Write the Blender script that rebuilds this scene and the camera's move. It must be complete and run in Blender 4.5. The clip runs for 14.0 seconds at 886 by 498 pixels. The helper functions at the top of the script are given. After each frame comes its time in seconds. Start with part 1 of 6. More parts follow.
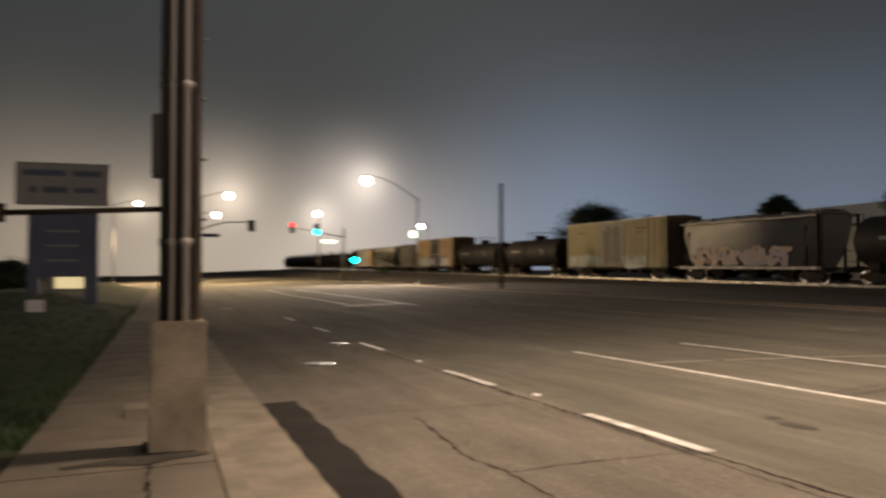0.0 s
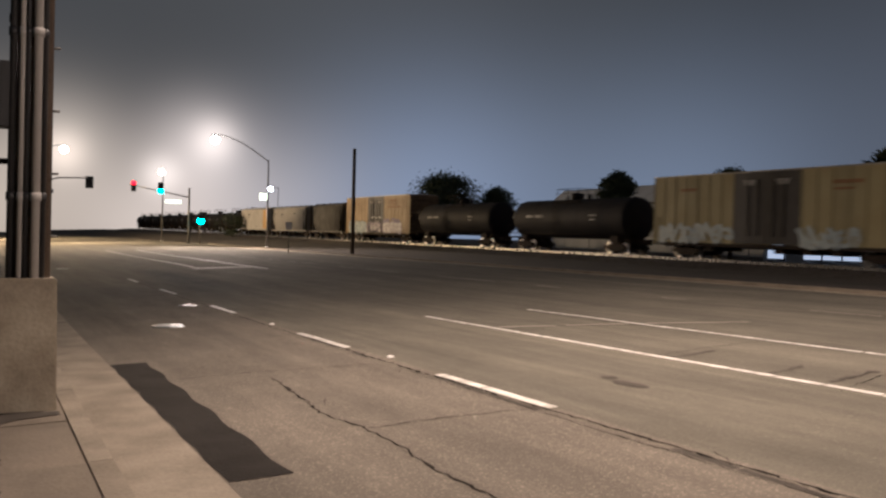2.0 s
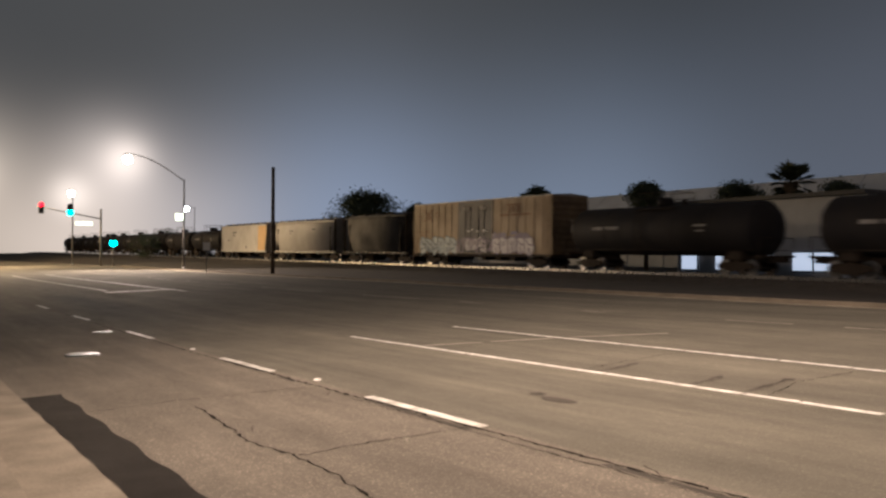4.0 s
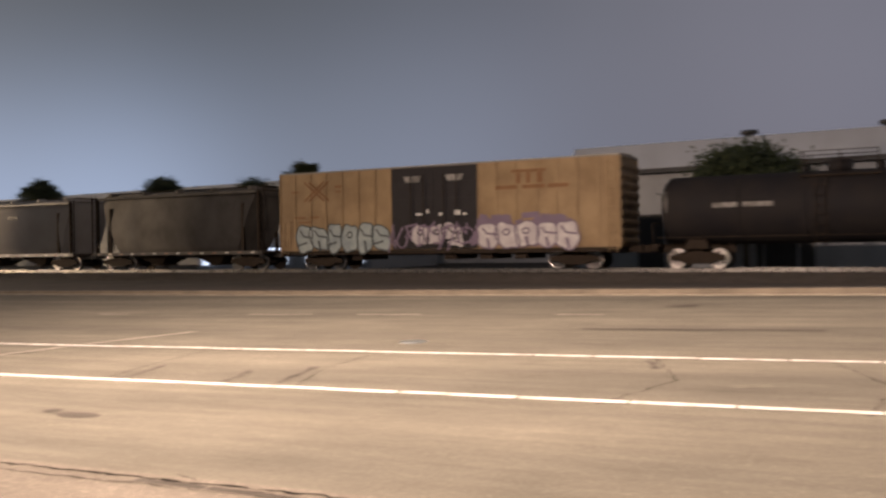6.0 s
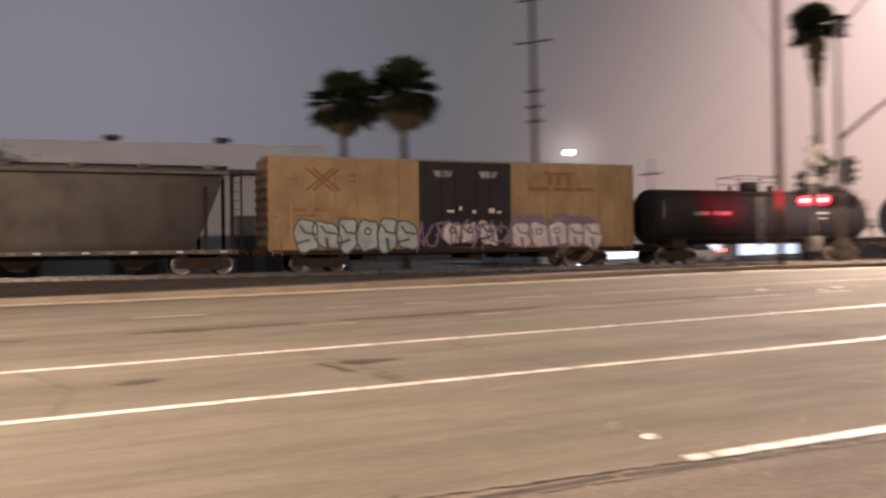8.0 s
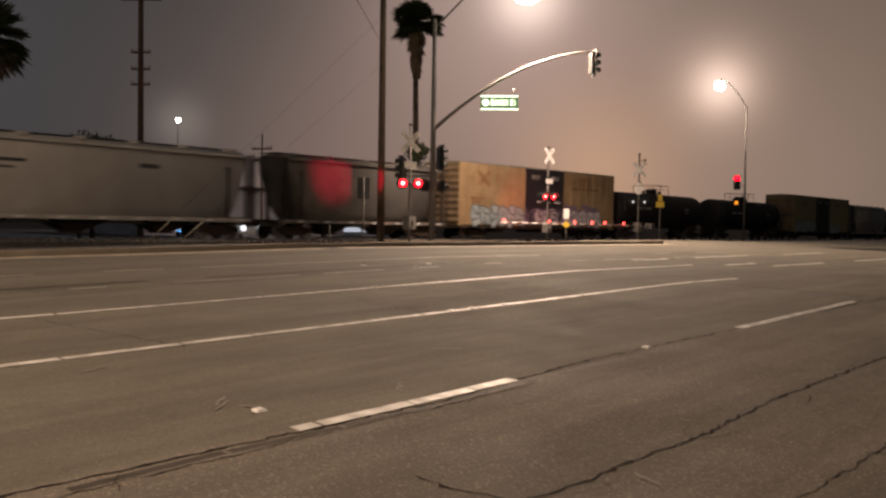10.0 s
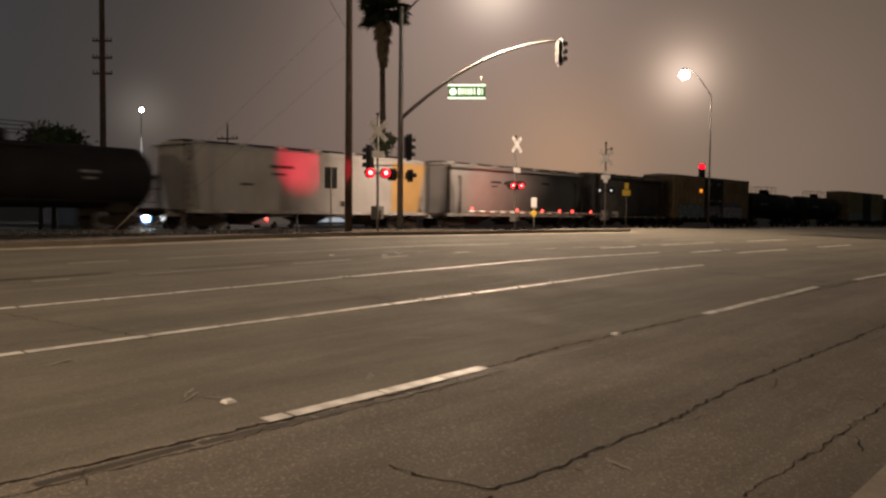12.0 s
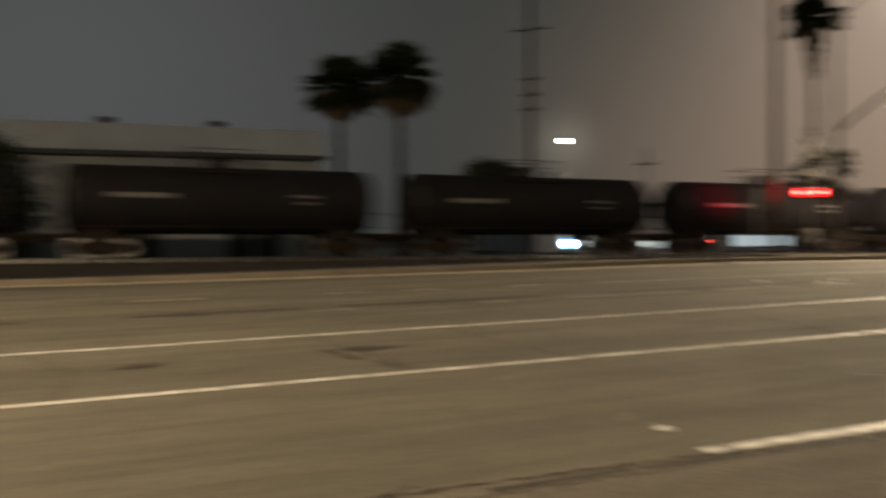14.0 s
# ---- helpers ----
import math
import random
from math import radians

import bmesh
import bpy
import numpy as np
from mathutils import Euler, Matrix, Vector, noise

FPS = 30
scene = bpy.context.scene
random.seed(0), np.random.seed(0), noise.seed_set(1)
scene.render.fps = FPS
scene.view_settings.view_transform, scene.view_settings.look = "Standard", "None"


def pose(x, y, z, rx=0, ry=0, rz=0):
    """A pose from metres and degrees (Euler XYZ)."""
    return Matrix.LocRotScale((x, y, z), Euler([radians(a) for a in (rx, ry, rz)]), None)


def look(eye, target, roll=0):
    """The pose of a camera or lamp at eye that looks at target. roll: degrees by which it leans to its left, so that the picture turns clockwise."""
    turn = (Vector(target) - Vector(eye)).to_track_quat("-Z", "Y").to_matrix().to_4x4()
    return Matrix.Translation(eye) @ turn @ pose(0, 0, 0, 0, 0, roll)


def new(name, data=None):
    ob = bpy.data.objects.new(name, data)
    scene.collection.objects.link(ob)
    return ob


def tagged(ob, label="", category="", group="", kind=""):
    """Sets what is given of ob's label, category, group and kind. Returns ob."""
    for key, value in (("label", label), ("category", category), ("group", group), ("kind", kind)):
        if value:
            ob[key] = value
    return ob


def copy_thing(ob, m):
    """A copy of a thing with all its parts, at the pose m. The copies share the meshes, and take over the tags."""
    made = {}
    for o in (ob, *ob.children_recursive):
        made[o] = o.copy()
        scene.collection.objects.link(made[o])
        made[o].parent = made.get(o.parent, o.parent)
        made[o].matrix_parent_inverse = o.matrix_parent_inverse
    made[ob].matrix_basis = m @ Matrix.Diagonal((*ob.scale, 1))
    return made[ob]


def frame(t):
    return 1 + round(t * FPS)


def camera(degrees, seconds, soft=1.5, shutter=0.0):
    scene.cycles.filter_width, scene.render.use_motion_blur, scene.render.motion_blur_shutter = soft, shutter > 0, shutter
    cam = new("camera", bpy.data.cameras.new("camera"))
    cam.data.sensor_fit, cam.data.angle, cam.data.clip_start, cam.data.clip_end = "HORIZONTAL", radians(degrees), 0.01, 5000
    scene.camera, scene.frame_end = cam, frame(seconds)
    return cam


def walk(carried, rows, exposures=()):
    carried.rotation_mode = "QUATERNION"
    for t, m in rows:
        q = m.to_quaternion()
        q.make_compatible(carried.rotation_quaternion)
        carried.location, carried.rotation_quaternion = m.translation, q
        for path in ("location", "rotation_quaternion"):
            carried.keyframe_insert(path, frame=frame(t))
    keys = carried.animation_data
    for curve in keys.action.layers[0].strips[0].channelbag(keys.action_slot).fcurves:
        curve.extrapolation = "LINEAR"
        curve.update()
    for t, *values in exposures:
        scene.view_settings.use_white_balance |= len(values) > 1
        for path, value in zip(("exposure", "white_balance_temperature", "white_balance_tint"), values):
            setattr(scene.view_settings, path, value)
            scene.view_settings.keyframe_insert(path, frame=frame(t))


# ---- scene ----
cam = camera(54.4, 14.0, soft=2.5, shutter=0.7)
# seconds, heading clockwise from the road's far end, tilt, roll, eye
TURNS = [
    (0.0, 18.03, 1.66, -0.01, 0.059, 0.140, 1.599),
    (0.5, 25.10, 1.20, -0.18, -0.029, 0.163, 1.604),
    (1.0, 26.94, 0.95, 0.18, -0.085, 0.100, 1.604),
    (1.5, 27.78, 0.29, 0.85, -0.104, 0.038, 1.609),
    (2.0, 27.99, -0.46, 1.43, -0.120, -0.025, 1.580),
    (4.3, 33.53, 0.77, 0.08, -0.156, 0.061, 1.621),
    (4.5, 33.69, 0.78, -0.18, -0.150, 0.102, 1.621),
    (5.0, 42.32, 0.84, -0.41, -0.124, 0.165, 1.612),
    (5.5, 56.97, 0.33, -1.23, -0.009, 0.242, 1.620),
    (6.0, 64.36, 0.16, -1.39, -0.038, 0.245, 1.619),
    (6.5, 73.51, 0.11, -1.27, 0.006, 0.161, 1.602),
    (7.0, 84.47, 0.03, -1.02, 0.060, 0.056, 1.596),
    (7.5, 97.51, -0.08, -1.16, 0.027, -0.090, 1.588),
    (8.0, 112.32, -0.33, -1.21, 0.007, -0.177, 1.589),
    (8.5, 124.42, -0.47, -0.65, 0.034, -0.191, 1.585),
    (9.0, 133.00, -0.30, -0.04, 0.055, -0.186, 1.587),
    (11.5, 139.55, -2.71, 0.94, 0.076, -0.165, 1.581),
    (12.0, 140.05, -2.80, 0.52, 0.090, -0.180, 1.577),
    (12.5, 140.67, -2.84, -0.17, 0.081, -0.189, 1.579),
    (13.0, 141.37, -2.78, -0.53, 0.082, -0.194, 1.574),
    (13.5, 134.77, -2.30, -0.69, 0.106, -0.178, 1.578),
    (14.0, 112.81, -1.18, -0.43, 0.175, -0.087, 1.582),]


def stand(heading, tilt, roll, x, y, z):
    """A standing turn of the camera."""
    a, b = radians(heading), radians(tilt)
    d = Vector((math.sin(a) * math.cos(b), math.cos(a) * math.cos(b), math.sin(b)))
    eye = Vector((x, y, z))
    return look(eye, eye + d, roll)


walk(cam, [(t, stand(*r)) for t, *r in TURNS],
     exposures=[(0.0, 0.0, 6400, 12), (0.5, 0.5, 6100, 16), (1.0, 0.9, 5900, 17), (1.5, 0.5, 5800, 15), (2.0, 0.22, 5900, 16), (2.4, 0.15, 6000, 15), (4.4, 0.27, 6200, 15), (5.0, 0.15, 6600, 16), (5.6, 1.05, 6400, 17),
                (6.3, 1.3, 6200, 20), (7.0, 1.28, 6400, 22), (7.6, 1.45, 6300, 21), (8.2, 1.45, 6500, 20), (8.55, 1.1, 6400, 20), (8.85, 0.5, 6700, 17), (9.2, 0.3, 6800, 17), (11.5, -0.2, 7100, 13), (12.5, -0.2, 6800, 11), (13.5, -0.15, 7000, 8), (14.0, 0.05, 7100, 0)])

# ---- night sky: the lamps' fog glow and halos are painted into the backdrop ----
night = bpy.data.worlds.new("painted_fog_glow")
scene.world = night
night.use_nodes = True
wt = night.node_tree
wt.nodes.clear()


def wnode(kind, **kw):
    n = wt.nodes.new(kind)
    for k, v in kw.items():
        if k == "operation":
            n.operation = v
    return n


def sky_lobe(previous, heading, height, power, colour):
    """Adds a painted glow, haze or a lamp's halo, round one direction."""
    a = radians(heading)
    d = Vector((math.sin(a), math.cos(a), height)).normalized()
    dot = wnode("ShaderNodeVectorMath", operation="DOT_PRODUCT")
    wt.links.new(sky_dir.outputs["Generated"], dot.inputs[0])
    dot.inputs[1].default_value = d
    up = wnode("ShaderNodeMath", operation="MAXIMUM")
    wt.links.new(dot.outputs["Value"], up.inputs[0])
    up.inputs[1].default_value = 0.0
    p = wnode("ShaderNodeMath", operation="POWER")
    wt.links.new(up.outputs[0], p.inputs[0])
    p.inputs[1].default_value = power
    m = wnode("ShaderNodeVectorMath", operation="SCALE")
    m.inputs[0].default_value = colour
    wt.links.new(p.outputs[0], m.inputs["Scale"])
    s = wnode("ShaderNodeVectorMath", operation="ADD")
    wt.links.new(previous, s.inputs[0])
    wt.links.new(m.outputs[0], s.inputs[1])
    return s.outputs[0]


sky_dir = wnode("ShaderNodeTexCoord")
cloud = wnode("ShaderNodeTexNoise")
cloud.inputs["Scale"].default_value = 2.2
cloud.inputs["Detail"].default_value = 3.0
wt.links.new(sky_dir.outputs["Generated"], cloud.inputs["Vector"])
spread = wnode("ShaderNodeMapRange")
spread.inputs["To Min"].default_value = 0.75
spread.inputs["To Max"].default_value = 1.25
wt.links.new(cloud.outputs["Fac"], spread.inputs["Value"])
base = wnode("ShaderNodeVectorMath", operation="SCALE")
base.inputs[0].default_value = (0.030, 0.0325, 0.0325)
wt.links.new(spread.outputs[0], base.inputs["Scale"])
out = base.outputs[0]
# tight lobes paint halos at the lamps' headings, broad ones the lit haze
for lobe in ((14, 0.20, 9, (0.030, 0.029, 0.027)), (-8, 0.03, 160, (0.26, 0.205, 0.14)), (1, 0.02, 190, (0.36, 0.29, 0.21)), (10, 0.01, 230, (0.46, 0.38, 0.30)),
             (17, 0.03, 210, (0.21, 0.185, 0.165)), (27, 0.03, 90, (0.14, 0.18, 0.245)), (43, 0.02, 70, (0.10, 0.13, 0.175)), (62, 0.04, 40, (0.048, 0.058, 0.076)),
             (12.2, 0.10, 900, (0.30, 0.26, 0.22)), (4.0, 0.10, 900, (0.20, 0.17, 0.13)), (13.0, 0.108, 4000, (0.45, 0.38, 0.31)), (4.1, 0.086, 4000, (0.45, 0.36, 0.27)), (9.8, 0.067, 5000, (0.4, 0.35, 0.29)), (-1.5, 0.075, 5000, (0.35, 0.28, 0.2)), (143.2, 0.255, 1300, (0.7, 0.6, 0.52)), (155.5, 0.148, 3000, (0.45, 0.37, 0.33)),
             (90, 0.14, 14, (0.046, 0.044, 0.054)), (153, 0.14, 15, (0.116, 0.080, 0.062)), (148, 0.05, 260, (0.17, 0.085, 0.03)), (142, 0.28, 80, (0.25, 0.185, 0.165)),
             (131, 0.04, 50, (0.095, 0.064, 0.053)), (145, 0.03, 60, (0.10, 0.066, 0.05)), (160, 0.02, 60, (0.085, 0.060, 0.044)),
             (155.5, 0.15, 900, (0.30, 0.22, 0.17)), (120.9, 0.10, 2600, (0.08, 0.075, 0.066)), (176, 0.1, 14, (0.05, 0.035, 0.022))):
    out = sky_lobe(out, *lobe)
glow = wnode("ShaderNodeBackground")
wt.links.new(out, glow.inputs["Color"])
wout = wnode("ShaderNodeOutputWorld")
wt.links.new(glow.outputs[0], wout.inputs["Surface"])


# ---- lamps ----
def lamp(name, at, power, colour, size=0.25, target=None, cone=None, blend=0.6):
    kind = "SPOT" if cone else "POINT"
    li = bpy.data.lights.new(name, kind)
    li.energy, li.color, li.shadow_soft_size = power, colour, size
    if cone:
        li.spot_size, li.spot_blend = radians(cone), blend
    ob = new(name, li)
    ob.matrix_world = look(at, target) if target else Matrix.Translation(at)
    return ob


SODIUM, LED, WHITE = (1.0, 0.70, 0.36), (1.0, 0.80, 0.62), (0.80, 0.90, 1.0)
lamp("lamp_light", (3.6, 8.1, 12.2), 15200, (1.0, 0.76, 0.55), 0.3, (14.5, 5.0, 0.0), 156, 1.0)
lamp("lamp_light", (25.86, -34.6, 11.0), 32000, (1.0, 0.765, 0.57), 0.3, (15.5, -31.0, 0.0), 158, 0.75)
lamp("lamp_light", (25.86, -35.2, 11.0), 13500, (1.0, 0.76, 0.60), 0.3, (36.0, -43.5, 1.5), 92, 0.9)
lamp("lamp_light", (34.96, -76.6, 12.9), 9000, (1.0, 0.80, 0.62), 0.3, (18, -66, 0), 104, 0.7)
lamp("lamp_light", (18.4, 80.0, 8.8), 14000, LED, 0.3, (15, 76, 0), 168, 0.4)
lamp("lamp_light", (8.2, 111.0, 10.4), 24000, SODIUM, 0.3, (8, 106, 0), 172, 0.3)
lamp("lamp_light", (-4.0, 155.0, 12.8), 70000, SODIUM, 0.3, (4, 155, 0), 172, 0.3)
lamp("lamp_light", (77.4, -46.3, 9.9), 3500, WHITE, 0.2, (74, -44, 0), 165, 0.5)


# ---- materials ----
def mat(name, colour, rough=0.7, metal=0.0, scale=4.0, var=0.25, fine=60.0, bump=0.15, second=None, amount=0.5, coat=0.0, stretch=None):
    """A surface with stains at one scale, grain at another and fine relief; second: the colour of its stains."""
    m = bpy.data.materials.new(name)
    m.use_nodes = True
    nt = m.node_tree
    b = nt.nodes["Principled BSDF"]
    tc = nt.nodes.new("ShaderNodeTexCoord")
    info = nt.nodes.new("ShaderNodeObjectInfo")
    off = nt.nodes.new("ShaderNodeVectorMath")
    off.operation = "MULTIPLY_ADD"
    nt.links.new(info.outputs["Random"], off.inputs[0])
    off.inputs[1].default_value = (37.0, 19.0, 53.0)
    nt.links.new(tc.outputs["Object"], off.inputs[2])
    n1 = nt.nodes.new("ShaderNodeTexNoise")
    n1.inputs["Scale"].default_value, n1.inputs["Detail"].default_value = scale, 6.0
    n2 = nt.nodes.new("ShaderNodeTexNoise")
    n2.inputs["Scale"].default_value, n2.inputs["Detail"].default_value = fine, 3.0
    for n in (n1, n2):
        nt.links.new(off.outputs[0], n.inputs["Vector"])
    if stretch:
        sv = nt.nodes.new("ShaderNodeVectorMath")
        sv.operation = "MULTIPLY"
        sv.inputs[1].default_value = stretch
        nt.links.new(off.outputs[0], sv.inputs[0])
        nt.links.new(sv.outputs[0], n1.inputs["Vector"])
    ramp = nt.nodes.new("ShaderNodeMapRange")
    ramp.inputs["From Min"].default_value, ramp.inputs["From Max"].default_value = 0.35, 0.7
    ramp.inputs["To Max"].default_value = amount
    nt.links.new(n1.outputs["Fac"], ramp.inputs["Value"])
    mix = nt.nodes.new("ShaderNodeMix")
    mix.data_type = "RGBA"
    dark = second or tuple(c * (1 - 1.4 * var) for c in colour)
    mix.inputs["A"].default_value, mix.inputs["B"].default_value = (*colour, 1), (*dark, 1)
    nt.links.new(ramp.outputs[0], mix.inputs["Factor"])
    grain = nt.nodes.new("ShaderNodeMapRange")
    grain.inputs["To Min"].default_value, grain.inputs["To Max"].default_value = 1 - var, 1 + var
    nt.links.new(n2.outputs["Fac"], grain.inputs["Value"])
    mul = nt.nodes.new("ShaderNodeVectorMath")
    mul.operation = "SCALE"
    nt.links.new(mix.outputs["Result"], mul.inputs[0])
    nt.links.new(grain.outputs[0], mul.inputs["Scale"])
    nt.links.new(mul.outputs[0], b.inputs["Base Color"])
    rr = nt.nodes.new("ShaderNodeMapRange")
    rr.inputs["To Min"].default_value, rr.inputs["To Max"].default_value = max(rough - 0.12, 0.05), min(rough + 0.12, 1)
    nt.links.new(n1.outputs["Fac"], rr.inputs["Value"])
    nt.links.new(rr.outputs[0], b.inputs["Roughness"])
    b.inputs["Metallic"].default_value = metal
    b.inputs["Coat Weight"].default_value = coat
    if bump:
        bp = nt.nodes.new("ShaderNodeBump")
        bp.inputs["Strength"].default_value, bp.inputs["Distance"].default_value = bump, 0.02
        nt.links.new(n2.outputs["Fac"], bp.inputs["Height"])
        nt.links.new(bp.outputs[0], b.inputs["Normal"])
    return m


def shine(name, colour, strength):
    m = bpy.data.materials.new(name)
    m.use_nodes = True
    b = m.node_tree.nodes["Principled BSDF"]
    b.inputs["Base Color"].default_value = (*[min(c, 0.8) for c in colour], 1)
    b.inputs["Emission Color"].default_value = (*colour, 1)
    b.inputs["Emission Strength"].default_value = strength
    return m


def asphalt(name, colour, dark, streak, stone=1.35):
    """Worn asphalt: lengthwise tyre streaks, blotches, pale and dark stones in the binder, fine relief."""
    m = bpy.data.materials.new(name)
    m.use_nodes = True
    nt = m.node_tree
    b = nt.nodes["Principled BSDF"]
    tc = nt.nodes.new("ShaderNodeTexCoord")

    def stretched(v):
        n = nt.nodes.new("ShaderNodeVectorMath")
        n.operation = "MULTIPLY"
        n.inputs[1].default_value = v
        nt.links.new(tc.outputs["Object"], n.inputs[0])
        return n.outputs[0]

    def layer(vector, scale, detail, lo, hi, to_lo, to_hi, rough=0.55):
        n = nt.nodes.new("ShaderNodeTexNoise")
        n.inputs["Scale"].default_value, n.inputs["Detail"].default_value, n.inputs["Roughness"].default_value = scale, detail, rough
        nt.links.new(vector, n.inputs["Vector"])
        r = nt.nodes.new("ShaderNodeMapRange")
        for k, v in (("From Min", lo), ("From Max", hi), ("To Min", to_lo), ("To Max", to_hi)):
            r.inputs[k].default_value = v
        nt.links.new(n.outputs["Fac"], r.inputs["Value"])
        return r.outputs[0]

    def times(x, y):
        n = nt.nodes.new("ShaderNodeMath")
        n.operation = "MULTIPLY"
        nt.links.new(x, n.inputs[0])
        nt.links.new(y, n.inputs[1])
        return n.outputs[0]

    plain = tc.outputs["Object"]
    wide = layer(stretched((1.5, 0.12, 1.0)), 0.7, 5, 0.32, 0.68, 0.0, 1.0)
    mix = nt.nodes.new("ShaderNodeMix")
    mix.data_type = "RGBA"
    mix.inputs["A"].default_value, mix.inputs["B"].default_value = (*colour, 1), (*dark, 1)
    nt.links.new(wide, mix.inputs["Factor"])
    k = times(layer(stretched((5.0, 0.25, 1.0)), 1.0, 6, 0.3, 0.7, 1 - streak, 1 + streak, 0.65), layer(stretched((1.0, 0.4, 1.0)), 1.6, 8, 0.3, 0.7, 0.82, 1.18, 0.7))
    k = times(k, layer(plain, 55, 4, 0.3, 0.7, 0.8, 1.2, 0.75))
    stones = nt.nodes.new("ShaderNodeTexVoronoi")
    stones.inputs["Scale"].default_value = 75
    nt.links.new(plain, stones.inputs["Vector"])
    each = nt.nodes.new("ShaderNodeSeparateColor")
    nt.links.new(stones.outputs["Color"], each.inputs[0])
    pick = nt.nodes.new("ShaderNodeMapRange")
    for q, v in (("From Min", 0.8), ("From Max", 1.0), ("To Min", 0.96), ("To Max", stone)):
        pick.inputs[q].default_value = v
    nt.links.new(each.outputs[0], pick.inputs["Value"])
    k = times(k, pick.outputs[0])
    mul = nt.nodes.new("ShaderNodeVectorMath")
    mul.operation = "SCALE"
    nt.links.new(mix.outputs["Result"], mul.inputs[0])
    nt.links.new(k, mul.inputs["Scale"])
    nt.links.new(mul.outputs[0], b.inputs["Base Color"])
    nt.links.new(layer(plain, 1.1, 4, 0.3, 0.7, 0.85, 0.97), b.inputs["Roughness"])
    b.inputs["Specular IOR Level"].default_value = 0.25
    bp = nt.nodes.new("ShaderNodeBump")
    bp.inputs["Strength"].default_value, bp.inputs["Distance"].default_value = 0.5, 0.008
    nt.links.new(stones.outputs["Distance"], bp.inputs["Height"])
    nt.links.new(bp.outputs[0], b.inputs["Normal"])
    return m


M_ASPHALT = asphalt("asphalt", (0.136, 0.124, 0.100), (0.090, 0.083, 0.068), 0.14)
M_OLD = asphalt("worn_asphalt", (0.150, 0.131, 0.108), (0.100, 0.088, 0.073), 0.10, 1.8)
M_PATCH = mat("fresh_asphalt", (0.028, 0.025, 0.023), 0.85, scale=2, var=0.3, fine=60, bump=0.5)
M_STAIN = mat("oil_stain", (0.055, 0.049, 0.043), 0.7, scale=3, var=0.3, fine=40, bump=0.3, second=(0.09, 0.08, 0.07), amount=0.9)
M_CRACK = mat("crack_shadow", (0.022, 0.019, 0.016), 0.97, scale=6, var=0.4, bump=0.3)
for m in (M_PATCH, M_STAIN, M_CRACK):
    m.node_tree.nodes["Principled BSDF"].inputs["Specular IOR Level"].default_value = 0.05
M_PAINT = mat("road_paint", (0.72, 0.70, 0.66), 0.6, scale=5.0, var=0.15, fine=35, bump=0.2, second=(0.22, 0.2, 0.17), amount=0.8)
M_FAINT = mat("faded_road_paint", (0.34, 0.31, 0.26), 0.7, scale=1.2, var=0.2, fine=30, bump=0.2, second=(0.15, 0.135, 0.115), amount=0.9)
M_CONC = mat("concrete", (0.18, 0.15, 0.115), 0.9, scale=1.3, var=0.28, fine=34, bump=0.35, second=(0.115, 0.097, 0.075), amount=0.9)
M_KERB = mat("kerb_concrete", (0.25, 0.215, 0.168), 0.9, scale=1.8, var=0.28, fine=34, bump=0.35, second=(0.145, 0.122, 0.093), amount=0.9)
M_BASE = mat("pale_stained_concrete", (0.36, 0.315, 0.24), 0.9, scale=2.5, var=0.2, fine=30, bump=0.35, second=(0.2, 0.165, 0.12), amount=0.9)
M_SCUFF = mat("scraped_asphalt", (0.20, 0.18, 0.15), 0.9, scale=3, var=0.25, fine=40, bump=0.1)
M_SOIL = mat("dirt", (0.055, 0.042, 0.034), 0.95, scale=0.5, var=0.35, fine=18, bump=0.6, second=(0.03, 0.026, 0.022), amount=0.8)
M_BALLAST = mat("ballast", (0.075, 0.062, 0.054), 0.95, scale=1.5, var=0.45, fine=14, bump=1.0)
M_LAWN = mat("lawn_soil", (0.035, 0.05, 0.018), 0.95, scale=0.8, var=0.35, fine=25, bump=0.8)
M_GRASS = mat("grass", (0.045, 0.085, 0.022), 0.8, scale=0.7, var=0.4, fine=20, bump=0)
M_RAIL = mat("rail_steel", (0.42, 0.40, 0.38), 0.28, 0.9, scale=3, var=0.2, bump=0.05)
M_TIE = mat("sleeper_wood", (0.06, 0.048, 0.04), 0.9, scale=3, var=0.3)
M_POLE = mat("pole_wood", (0.10, 0.07, 0.048), 0.9, scale=2, var=0.35, fine=30, bump=0.5)
M_PVC = mat("grey_conduit", (0.36, 0.34, 0.32), 0.6, scale=2, var=0.12)
M_GUARD = mat("grey_guard_tube", (0.15, 0.14, 0.11), 0.7, scale=3, var=0.2)
M_GALV = mat("galvanised_steel", (0.15, 0.143, 0.135), 0.65, 0.2, scale=3, var=0.15, bump=0.05)
M_BLACK = mat("black_metal", (0.02, 0.02, 0.022), 0.5, scale=3, var=0.3, bump=0.1)
M_IRON = mat("cast_iron", (0.24, 0.26, 0.26), 0.42, 0.7, scale=8, var=0.2, bump=0.3)
M_YBOX = mat("yellow_boxcar_paint", (0.345, 0.245, 0.138), 0.6, scale=0.9, var=0.12, fine=25, bump=0.12, second=(0.22, 0.148, 0.08), amount=0.85)
M_YOLD = mat("faded_yellow_boxcar_paint", (0.30, 0.26, 0.14), 0.65, scale=0.9, var=0.15, fine=25, bump=0.12, second=(0.25, 0.2, 0.1), amount=0.6)
M_YEND = mat("dark_boxcar_end", (0.17, 0.115, 0.06), 0.75, scale=1.2, var=0.25, second=(0.07, 0.05, 0.035), amount=0.8)
